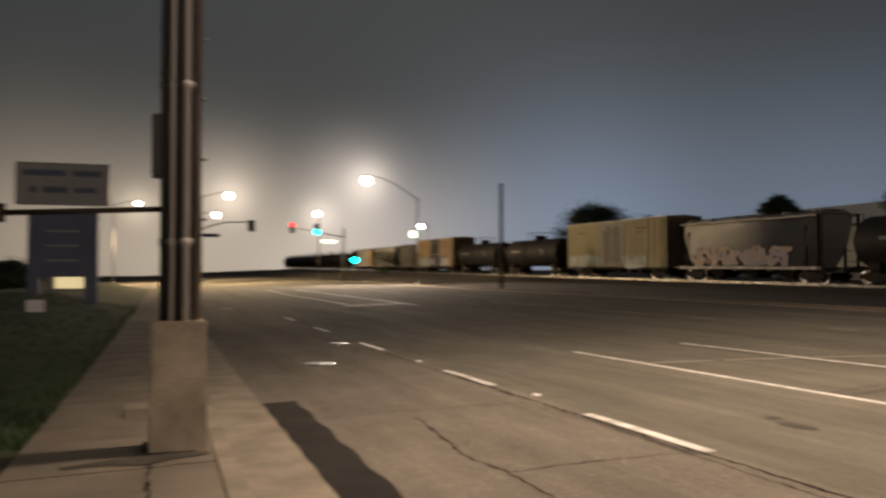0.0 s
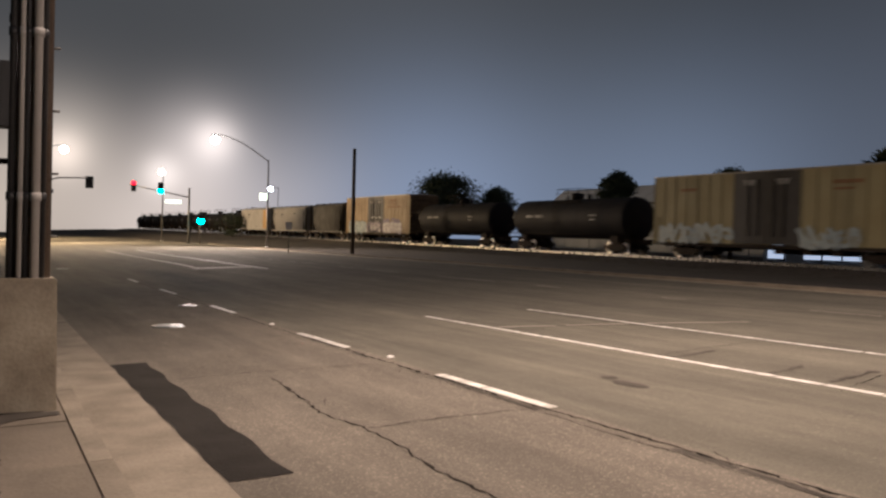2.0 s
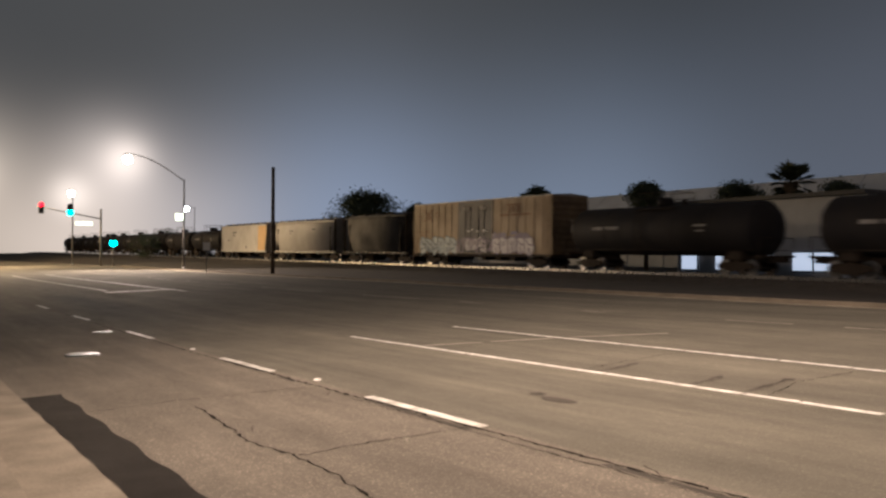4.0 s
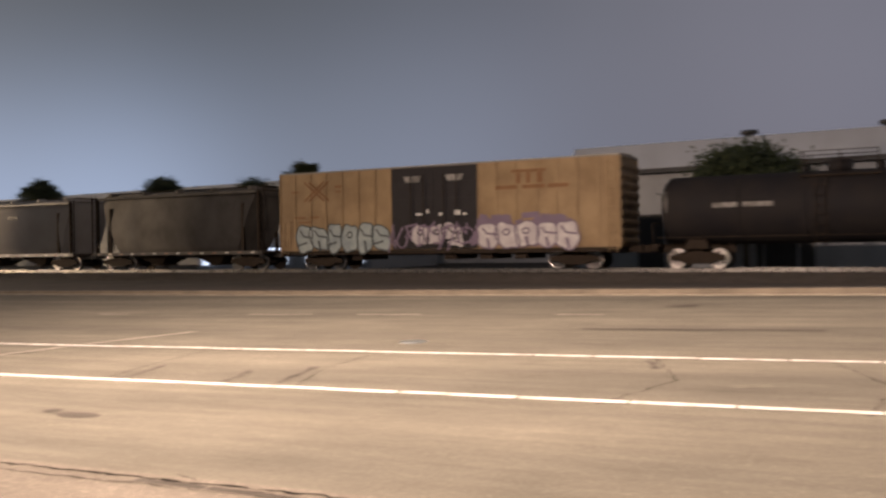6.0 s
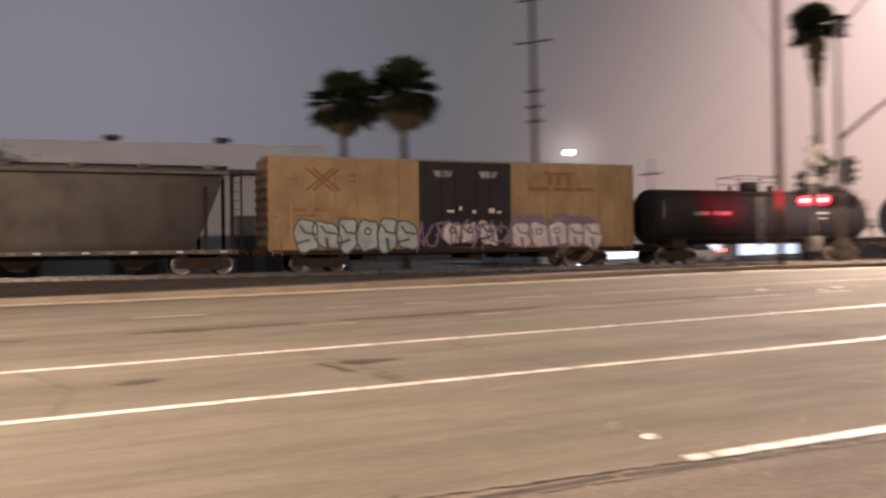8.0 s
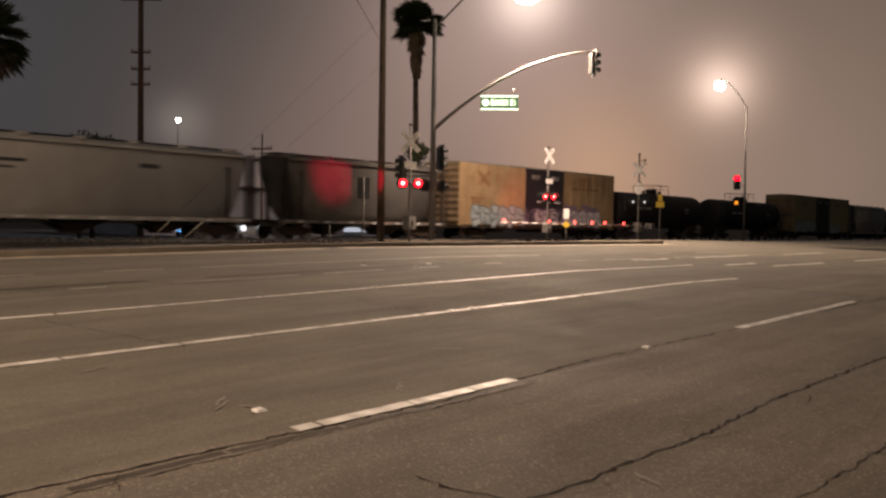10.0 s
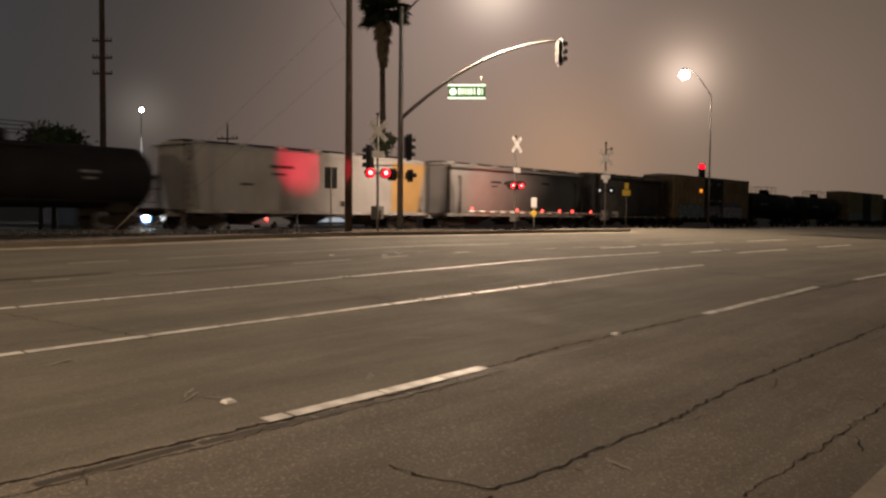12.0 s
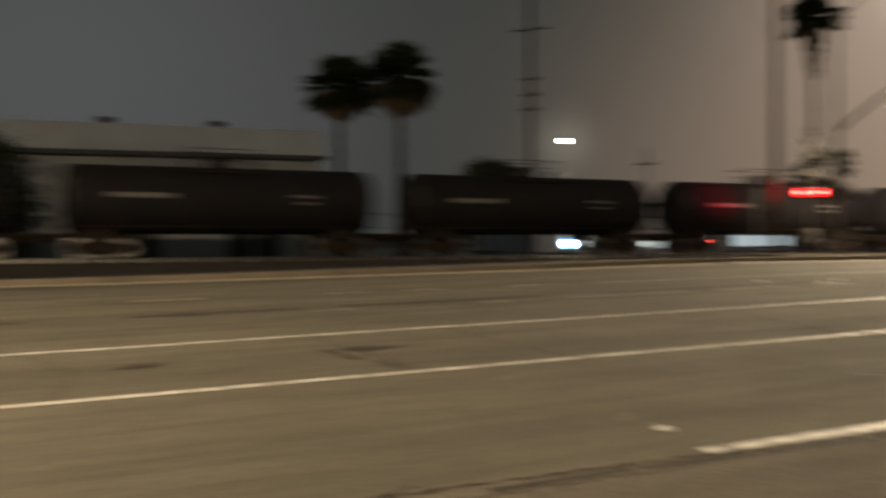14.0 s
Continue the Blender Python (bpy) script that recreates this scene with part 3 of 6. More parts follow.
for x, y, r in ((5.88, 7.12, 0.11), (8.8, -3.1, 0.12), (8.74, -0.76, 0.10), (12.4, -1.5, 0.14), (16.0, 3.0, 0.16)):
    for k in range(3):
        blotch(x + random.uniform(-0.12, 0.12), y + random.uniform(-0.3, 0.3), r * random.uniform(0.5, 1.0), M_STAIN, "oil_stain", "dark oily stain on the asphalt", "stain", random.uniform(1.2, 2.6), 0.004 + 0.001 * k)


def scuff(x, y, length, turn):
    """A faint pale scrape in the asphalt."""
    b = bmesh.new()
    rs = random.Random(int(x * 31 + y * 17))
    d, q = Vector((math.sin(turn), math.cos(turn), 0)), Vector((math.cos(turn), -math.sin(turn), 0))
    for k in range(2):
        o = Vector((x, y, 0)) + d * rs.uniform(0, 0.5) * length + q * rs.uniform(-0.05, 0.05)
        prev = None
        for i in range(6):
            c = o + d * length * 0.6 * (i / 5) + q * rs.uniform(-0.02, 0.02)
            w = 0.004 + 0.012 * rs.random() * math.sin(math.pi * (i + 0.5) / 6)
            pair = [b.verts.new((v.x, v.y, land(v.x, v.y) + 0.006 + 0.001 * k)) for v in (c - q * w, c + q * w)]
            if prev:
                b.faces.new((prev[0], prev[1], pair[1], pair[0]))
            prev = pair
    tagged(new("road_scuff", done(b, "road_scuff", M_SCUFF)), "faint pale scrape mark on the asphalt", "scuff", "road scuffs", "structure")


for x, y, n, a in ((6.88, -3.2, 0.5, 2.9), (5.2, -3.5, 0.45, 2.5), (5.0, -3.9, 0.3, 0.9), (5.6, -6.8, 0.5, 0.6), (4.75, -4.9, 0.3, 2.4), (8.3, 1.5, 0.6, 2.8), (3.6, 6.2, 0.3, 0.4), (2.2, -4.4, 0.35, 1.9), (9.2, -7.5, 0.5, 1.2)):
    scuff(x, y, n, a)
line(lambda y: 4.33 + 0.03 * math.sin(y * 1.7), -24.0, 14.0, 0.07, M_STAIN, "dark tarry seam along the lane joint", "tar_seam", 0.003, 1.0, 0.3)
line(12.45, -14.0, 4.0, 0.16, M_STAIN, "dark tarry seam along the lane joint", "tar_seam", 0.004, 1.0, 0.12)


def manhole(x, y, r):
    b = bmesh.new()
    lathe(b, [(-0.05, r), (0.004, r), (0.010, r * 0.96), (0.010, 0.01)], "z", 24, (x, y, land(x, y)))
    single("manhole_cover", b, M_IRON, "worn shiny iron manhole cover in the asphalt", "manhole cover", group="manhole covers")


manhole(2.86, 15.9, 0.34)
manhole(4.0, 20.1, 0.22)
manhole(3.1, 43.0, 0.34)
manhole(10.9, 6.0, 0.2)


def reflector(x, y):
    b = bmesh.new()
    z = land(x, y)
    box(b, x - 0.05, x + 0.05, y - 0.05, y + 0.05, z - 0.01, z + 0.02, 0.018)
    single("road_stud", b, M_SIGNW, "small white reflective road stud", "road stud", group="road studs", bevel=0.004)


for x, y in ((4.58, 10.2), (4.5, 15.2), (5.0, -3.75), (4.5, -8.3), (7.5, -9), (9.95, -9.5), (12.5, -13.5), (12.9, -12), (7.5, -8.6), (7.5, -9.7), (7.5, -10.8), (7.5, -11.7), (12.3, -12.9)):
    reflector(x, y)

# ---- lawn with blades ----
def mound(x, y):
    k = max(0.0, min(1.0, (-1.15 - x) / 5.0)) * max(0.0, min(1.0, (y - 8) / 30.0))
    return land(x, y) + 0.10 + 0.95 * k * k * (3 - 2 * k)


bm = bmesh.new()
gx, gy = np.linspace(-30, -1.16, 24), np.linspace(2, 95, 48)
g = [[bm.verts.new((x, y, mound(x, y))) for x in gx] for y in gy]
for a, b in zip(g, g[1:]):
    for i in range(len(gx) - 1):
        bm.faces.new((a[i], a[i + 1], b[i + 1], b[i]))
single("lawn", bm, M_LAWN, "dark green lawn mound beside the pavement", "lawn", "structure")
verts, faces = [], []
rng = random.Random(5)
for _ in range(26000):
    y = 9 + 40 * rng.random() ** 1.6
    x = -1.15 - 10 * rng.random() ** 1.2
    z = mound(x, y) - 0.01
    h, w, a = rng.uniform(0.05, 0.13), rng.uniform(0.008, 0.016), rng.uniform(0, math.pi)
    dx, dy = w * math.cos(a), w * math.sin(a)
    k = len(verts)
    verts += [(x - dx, y - dy, z), (x + dx, y + dy, z), (x + rng.uniform(-.05, .05), y + rng.uniform(-.05, .05), z + h)]
    faces.append((k, k + 1, k + 2))
me = bpy.data.meshes.new("grass")
me.from_pydata(verts, [], faces)
me.materials.append(M_GRASS)
tagged(new("grass", me), "short dark green grass blades on the lawn", "grass", "", "stuff")

# ---- railway ----
bm = bmesh.new()
prev = None
for y in steps(-230, 330, 5):
    cx, z = track_x(y), rail_z(y)
    ring = [bm.verts.new((cx + u, y, z + v)) for u, v in ((-4.6, -1.4), (-4.4, -0.62), (-1.9, -0.19), (1.9, -0.19), (4.4, -0.62), (4.6, -1.4))]
    if prev:
        for i in range(5):
            bm.faces.new((prev[i], prev[i + 1], ring[i + 1], ring[i]))
    prev = ring
single("ballast", bm, M_BALLAST, "dark crushed-stone track bed", "track bed", "structure")
verts, faces = [], []
rng = random.Random(9)
for _ in range(16000):
    y = rng.uniform(-60, 90)
    u = rng.uniform(-4.3, -0.8)
    z = rail_z(y) - (0.19 if u > -1.9 else 0.19 + (-1.9 - u) / 2.5 * 0.43)
    x, s = track_x(y) + u, rng.uniform(0.025, 0.06)
    k = len(verts)
    for dx, dy, dz in ((-1, -1, -.4), (1, -.8, -.4), (.2, 1, -.4), (0, 0, .9)):
        verts.append((x + dx * s, y + dy * s * rng.uniform(.6, 1.2), z + dz * s))
    faces += [(k, k + 1, k + 3), (k + 1, k + 2, k + 3), (k + 2, k, k + 3)]
me = bpy.data.meshes.new("ballast_stones")
me.from_pydata(verts, [], faces)
me.materials.append(M_BALLAST)
tagged(new("ballast_stones", me), "loose dark stones of the track bed", "stones", "", "stuff")
RAIL_TURN = -math.degrees(math.atan(0.016))
bm = bmesh.new()
for y in np.arange(-120, 200, 0.6):
    box(bm, track_x(y) - 1.3, track_x(y) + 1.3, y - 0.11, y + 0.11, rail_z(y) - 0.26, rail_z(y) - 0.165)
single("sleepers", bm, M_TIE, "dark timber railway sleepers in the ballast", "sleepers", "stuff")
for side in (-0.7525, 0.7525):
    bm = bmesh.new()
    prev = None
    for y in steps(-230, 330, 10):
        ring = [bm.verts.new((track_x(y) + side + u, y, rail_z(y) + v)) for u, v in ((-.07, -.165), (-.012, -.135), (-.012, -.04), (-.036, -.03), (-.036, 0), (.036, 0), (.036, -.03), (.012, -.04), (.012, -.135), (.07, -.165))]
        if prev:
            for i in range(10):
                bm.faces.new((prev[i], prev[(i + 1) % 10], ring[(i + 1) % 10], ring[i]))
        prev = ring
    single("rail", bm, M_RAIL, "polished steel rail on timber sleepers", "rail", "structure")
bm = bmesh.new()
for u0, u1 in ((-2.6, -0.84), (-0.66, 0.66), (0.84, 2.6)):
    y = -40.7
    vs = [bm.verts.new((track_x(q) + u, q, rail_z(q) + v)) for v in (-0.2, -0.012) for q in (-47.5, -34.0) for u in (u0, u1)]
    for f in ((0, 1, 3, 2), (4, 6, 7, 5), (0, 4, 5, 1), (2, 3, 7, 6), (0, 2, 6, 4), (1, 5, 7, 3)):
        bm.faces.new([vs[i] for i in f])
single("crossing_panels", bm, M_CONC, "concrete panels between the rails of the crossing", "crossing panel", "structure")


# ---- the freight train: each car stands at its own origin, rail top at z 0, front towards -y, near side -x ----
def truck(car, y):
    """A two-axle bogie with side frames, wheels and springs."""
    t = new("bogie")
    t.parent = car
    t.location = (0, y, 0)
    b = bmesh.new()
    for sx in (-1.02, 1.02):
        prism_pts = [(-1.15, 0.36), (-1.15, 0.58), (-0.55, 0.72), (0.55, 0.72), (1.15, 0.58), (1.15, 0.36), (0.85, 0.36), (0.45, 0.20), (-0.45, 0.20), (-0.85, 0.36)]
        lo = [b.verts.new((sx - 0.06, u, v)) for u, v in prism_pts]
        hi = [b.verts.new((sx + 0.06, u, v)) for u, v in prism_pts]
        n = len(lo)
        for i in range(n):
            b.faces.new((lo[i], lo[(i + 1) % n], hi[(i + 1) % n], hi[i]))
        b.faces.new(lo)
        b.faces.new(hi[::-1])
    box(b, -1.0, 1.0, -0.2, 0.2, 0.45, 0.78)
    part("side_frame", b, M_UNDER, t)
    for dy in (-0.87, 0.87):
        w = bmesh.new()
        for sx in (-1, 1):
            lathe(w, [(sx * 0.69, 0.455), (sx * 0.72, 0.44), (sx * 0.82, 0.43), (sx * 0.825, 0.36), (sx * 0.79, 0.34), (sx * 0.79, 0.10), (sx * 0.86, 0.09)], "x", 24, (0, dy, 0.43))
        rod(w, (-0.8, dy, 0.43), (0.8, dy, 0.43), 0.08)
        part("wheelset", w, M_WHEEL, t)
        for sx in (-1, 1):
            r = bmesh.new()
            lathe(r, [(sx * 0.826, 0.43), (sx * 0.832, 0.425), (sx * 0.832, 0.375), (sx * 0.826, 0.37)], "x", 28, (0, dy, 0.43))
            part("wheel_rim", r, M_TREAD, t, "polished steel wheel rim")
    return t


def coupler(car, half):
    for s in (-1, 1):
        b = bmesh.new()
        box(b, -0.13, 0.13, min(s * (half - 0.6), s * (half + 0.55)), max(s * (half - 0.6), s * (half + 0.55)), 0.75, 1.0)
        box(b, -0.2, 0.2, min(s * (half + 0.3), s * (half + 0.58)), max(s * (half + 0.3), s * (half + 0.58)), 0.7, 1.05)
        part("coupler", b, M_UNDER, car, bevel=0.02)


def ladder(car, x, y, z0, z1, material, w=0.4):
    b = bmesh.new()
    for s in (-w / 2, w / 2):
        rod(b, (x, y + s, z0), (x, y + s, z1), 0.022, n=6)
    z = z0 + 0.15
    while z < z1:
        rod(b, (x, y - w / 2, z), (x, y + w / 2, z), 0.016, n=6)
        z += 0.38
    part("ladder", b, material, car)


def scrawl(car, x, y0, y1, z0, z1, material, seed, name="graffiti", label="sprayed graffiti in pale letters", n=9, thick=0.16):
    """Fat looping sprayed strokes on a car's side; they spell nothing."""
    rng = random.Random(seed)
    b = bmesh.new()
    step = (y1 - y0) / n
    for i in range(2 * n):
        c = y0 + (i / 2 + 0.5) * step
        h, zc = (z1 - z0), (z0 + z1) / 2
        if i % 2:
            pts = [(c + rng.uniform(-.62, .62) * step, rng.choice((z0, zc, z1)) + rng.uniform(-.12, .12) * h) for _ in range(5)]
        else:
            a0, sweep = rng.uniform(0, 6.3), rng.choice((2.2, 3.2, 4.2, -3.0, -4.0))
            ry, rz = step * rng.uniform(0.34, 0.6), h * rng.uniform(0.34, 0.5)
            pts = [(c + ry * math.cos(a0 + sweep * k / 8), zc + rz * math.sin(a0 + sweep * k / 8)) for k in range(9)]
            pts += [(c + rng.uniform(-.6, .6) * step, rng.uniform(z0, z1))]
        for (ya, za), (yb, zb) in zip(pts, pts[1:]):
            d = Vector((0, yb - ya, zb - za))
            if d.length < 1e-3:
                continue
            nn = Vector((0, -d.z, d.y)).normalized() * thick * rng.uniform(0.28, 0.6)
            xx = x - rng.uniform(0.0, 0.006)
            p, q = Vector((xx, ya, za)) - d * 0.08, Vector((xx, yb, zb)) + d * 0.08
            b.faces.new([b.verts.new(v) for v in (p - nn, q - nn, q + nn, p + nn)])
    return part(name, b, material, car, label)


def throw_up(car, x, y0, y1, z0, z1, count, fill, edge, seed, label):
    """A row of fat bubble letters with dark outlines; they spell nothing."""
    rng = random.Random(seed)
    step = (y1 - y0) / count

    def stroke(lines, pts, w):
        for (ya, za), (yb, zb) in zip(pts, pts[1:]):
            d = Vector((0, yb - ya, zb - za))
            if d.length > 1e-4:
                nn = Vector((0, -d.z, d.y)).normalized() * w
                p, q = Vector((x - 0.012, ya, za)) - d * 0.1, Vector((x - 0.012, yb, zb)) + d * 0.1
                lines.faces.new([lines.verts.new(v) for v in (p - nn, q - nn, q + nn, p + nn)])

    for i in range(count):
        fills, lines = bmesh.new(), bmesh.new()
        c, zc = y0 + (i + 0.5) * step, (z0 + z1) / 2 + rng.uniform(-0.06, 0.06)
        ry, rz, lean = step * rng.uniform(0.5, 0.6), (z1 - z0) * rng.uniform(0.44, 0.54), rng.uniform(-0.25, 0.25)
        k1, k2, ph = rng.uniform(0.04, 0.14), rng.uniform(0.03, 0.09), rng.uniform(0, 6.3)
        ring = []
        for j in range(26):
            a = 2 * math.pi * j / 26
            ca, sa = math.cos(a), math.sin(a)
            r = (abs(ca) ** 3.2 + abs(sa) ** 3.2) ** (-1 / 3.2) * (1 + k1 * math.sin(2 * a + ph) + k2 * math.sin(5 * a + 2 * ph))
            ring.append((c + ry * r * ca + lean * rz * sa, zc + rz * r * sa))
        mid = fills.verts.new((x - 0.0015 * (i % 2), c, zc))
        vs = [fills.verts.new((x - 0.0015 * (i % 2), u, v)) for u, v in ring]
        for j in range(26):
            fills.faces.new((mid, vs[j], vs[(j + 1) % 26]))
        stroke(lines, ring + ring[:1], 0.035)
        kind = rng.randrange(4)
        if kind in (0, 2):
            stroke(lines, [(c + 0.3 * ry * math.cos(q / 2) + lean * 0.2, zc + 0.25 * rz + 0.22 * rz * math.sin(q / 2)) for q in range(14)], 0.04)
        if kind in (1, 2):
            stroke(lines, [(c - 0.1 * ry, zc - rz * 0.95), (c + 0.05 * ry, zc - 0.25 * rz)], 0.07)
        if kind in (1, 3):
            stroke(lines, [(c - 0.75 * ry, zc + 0.1 * rz), (c + 0.1 * ry, zc + 0.2 * rz), (c + 0.5 * ry, zc + 0.65 * rz)], 0.045)
        if kind == 3:
            stroke(lines, [(c - 0.2 * ry, zc - 0.3 * rz), (c + 0.8 * ry, zc - 0.5 * rz)], 0.05)
        letter = part("graffiti_letter", fills, fill, car, label)
        part("outline", lines, edge, letter, "dark sprayed outline")


def bars(car, x, rows, material, name="lettering", label=""):
    """Lettering as plain bars: (y, z, length, height)."""
    for y, z, w, h in rows:
        b = bmesh.new()
        box(b, x - 0.004, x, y - w / 2, y + w / 2, z - h / 2, z + h / 2)
        part(name, b, material, car, label)


def boxcar(label, paint, length=18.5, height=5.16, tagged_up=True):
    car = thing("boxcar", label, "boxcar", group="freight train")
    L, W, z0 = length / 2, 1.60, 0.95
    door = 2.35
    b = bmesh.new()
    box(b, -W + 0.06, W - 0.06, -L + 0.05, L - 0.05, z0 + 0.05, height - 0.05)
    part("body", b, paint, car)
    for y0, y1 in ((-L, -door), (door, L)):
        for sx in (-1, 1):
            b = bmesh.new()
            xa, xb = sorted((sx * (W - 0.06), sx * W))
            box(b, xa, xb, y0, y1, z0, height - 0.12)
            part("side_panel", b, paint, car)
        n = 7
        for i in range(n + 1):
            y = y0 + (y1 - y0) * i / n
            b = bmesh.new()
            box(b, -W - 0.035, -W, max(y0, y - 0.045), min(y1, y + 0.045), z0 + 0.12, height - 0.16)
            part("side_post", b, paint, car)
    for sx in (-1, 1):
        for k in (-1, 1):
            b = bmesh.new()
            xa, xb = sorted((sx * (W - 0.05), sx * (W + 0.02)))
            ya, yb = sorted((k * 0.01, k * (door - 0.015)))
            box(b, xa, xb, ya, yb, z0 + 0.08, height - 0.14)
            for z in (1.75, 2.6, 3.5, 4.3):
                xa2, xb2 = sorted((sx * (W + 0.02), sx * (W + 0.05)))
                box(b, xa2, xb2, ya + 0.1, yb - 0.1, z - 0.03, z + 0.03)
            d = part("door", b, M_DOOR, car, "black sliding plug door")
            if sx < 0:
                bb = bmesh.new()
                for q in (0.55, 1.25):
                    rod(bb, (-W - 0.07, k * q, z0 + 0.5), (-W - 0.07, k * q, height - 0.5), 0.025, n=6)
                part("locking_bar", bb, M_UNDER, d)
                bb = bmesh.new()
                y = k * 1.15
                vs = [bb.verts.new((-W - 0.056, y + u, v)) for u, v in ((-0.52, height - 0.55), (0.52, height - 0.55), (0.36, height - 0.86), (-0.36, height - 0.86))]
                bb.faces.new(vs)
                part("door_placard", bb, M_DULL, d, "worn white trapezoid placard")
    b = bmesh.new()
    box(b, -W - 0.03, W + 0.03, -L, L, height - 0.12, height - 0.04)
    prism(b, [(-W - 0.02, height - 0.04), (W + 0.02, height - 0.04), (0, height + 0.06)], -L, L)
    y = -L + 0.6
    while y < L:
        prism(b, [(-W, height - 0.03), (W, height - 0.03), (0, height + 0.085)], y - 0.03, y + 0.03)
        y += 1.2
    part("roof", b, M_ROOF, car)
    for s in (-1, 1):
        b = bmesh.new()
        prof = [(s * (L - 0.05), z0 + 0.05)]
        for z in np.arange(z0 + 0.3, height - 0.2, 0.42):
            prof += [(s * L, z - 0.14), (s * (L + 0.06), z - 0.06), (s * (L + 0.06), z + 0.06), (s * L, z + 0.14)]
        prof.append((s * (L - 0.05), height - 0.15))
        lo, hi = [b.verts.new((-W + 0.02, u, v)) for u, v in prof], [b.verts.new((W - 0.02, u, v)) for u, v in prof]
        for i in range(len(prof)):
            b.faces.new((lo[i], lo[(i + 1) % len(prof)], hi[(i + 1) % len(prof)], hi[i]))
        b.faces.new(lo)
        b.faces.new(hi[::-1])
        part("end_wall", b, M_YEND, car, "dark yellow-brown corrugated end wall")
        ladder(car, -W - 0.06, s * (L - 0.35), z0 - 0.2, 2.6 if s > 0 else height - 0.3, paint)
    b = bmesh.new()
    box(b, -W - 0.01, W + 0.01, -L + 0.1, L - 0.1, z0 - 0.16, z0 + 0.04)
    box(b, -0.35, 0.35, -L, L, 0.70, z0)
    for y in (-4.4, -2.6, -0.7, 4.6):
        box(b, -1.3, 1.3, y - 0.3, y + 0.3, 0.5, 0.82)
    part("underframe", b, M_UNDER, car)
    truck(car, -L + 2.35)
    truck(car, L - 2.35)
    coupler(car, L)
    xf = -W - 0.045
    if tagged_up:
        # a pale crossed emblem behind, a block of initials and a line of words in front
        b = bmesh.new()
        for dy in (-0.15, 0.15):
            for s in (-1, 1):
                p, q = Vector((xf - 0.01, 6.85 + dy - 0.62, 4.1 - s * 0.5)), Vector((xf - 0.01, 6.85 + dy + 0.62, 4.1 + s * 0.5))
                d = (q - p).normalized()
                nn = Vector((0, -d.z, d.y)) * 0.05
                b.faces.new([b.verts.new(v) for v in (p - nn, q - nn, q + nn, p + nn)])
        part("emblem", b, M_LOGO, car, "dark brown crossed emblem")
        bars(car, xf - 0.008, [(8.2, 4.1, 0.5, 0.08), (5.5, 4.3, 0.4, 0.12), (5.5, 4.05, 0.35, 0.08), (7.9, 2.75, 0.7, 0.09), (7.0, 2.75, 0.6, 0.09), (7.6, 2.5, 0.8, 0.08)], M_LOGO)
        bars(car, xf - 0.008, [(-4.95, 4.58, 1.7, 0.12), (-4.45, 4.25, 0.2, 0.5), (-4.95, 4.25, 0.2, 0.5), (-5.5, 4.25, 0.26, 0.5)], M_LOGO, "emblem")
        bars(car, xf - 0.008, [(-4.0 + 0.15, 3.84, 1.1, 0.16), (-5.2, 3.84, 1.1, 0.16), (-6.4, 3.84, 1.0, 0.16)], M_LOGO)
        throw_up(car, xf - 0.016, 2.5, 8.1, 1.0, 2.3, 6, M_TAG1, M_TAGD, 3, "pale teal bubble-letter graffiti along the lower side")
        throw_up(car, xf - 0.03, -1.5, 1.2, 1.1, 2.25, 3, M_TAG2, M_DOOR, 5, "white bubble-letter graffiti across the doors")
        scrawl(car, xf - 0.046, -2.2, 2.2, 1.0, 2.2, M_TAG3, 12, label="violet sprayed strokes across the doors", n=5, thick=0.1)
        scrawl(car, xf - 0.010, -7.0, -2.4, 1.2, 2.45, M_TAG3, 7, label="violet sprayed cloud along the lower side", n=7, thick=0.42)
        throw_up(car, xf - 0.02, -7.3, -2.4, 1.0, 2.2, 5, M_TAG2, M_TAG3, 21, "white bubble-letter graffiti with violet outlines")
        bars(car, xf - 0.03, [(-1.3, 2.75, 0.3, 0.22), (-0.4, 2.7, 0.18, 0.14), (0.8, 2.72, 0.35, 0.1), (-1.7, 2.68, 0.2, 0.1), (0.3, 2.85, 0.12, 0.18)], M_WRITE, "stencil", "white stencilled marks")
    else:
        scrawl(car, xf - 0.02, 2.4, 8.0, 1.0, 2.0, M_TAG1, 23, label="faded sprayed graffiti", n=7, thick=0.3)
        scrawl(car, xf - 0.02, -6.0, -2.5, 1.0, 1.9, M_TAG1, 24, label="faded sprayed graffiti", n=5, thick=0.24)
        bars(car, xf - 0.008, [(-5.2, 4.3, 1.8, 0.2), (-5.0, 3.95, 1.2, 0.12), (6.0, 4.2, 1.4, 0.2)], M_LOGO)
    return car


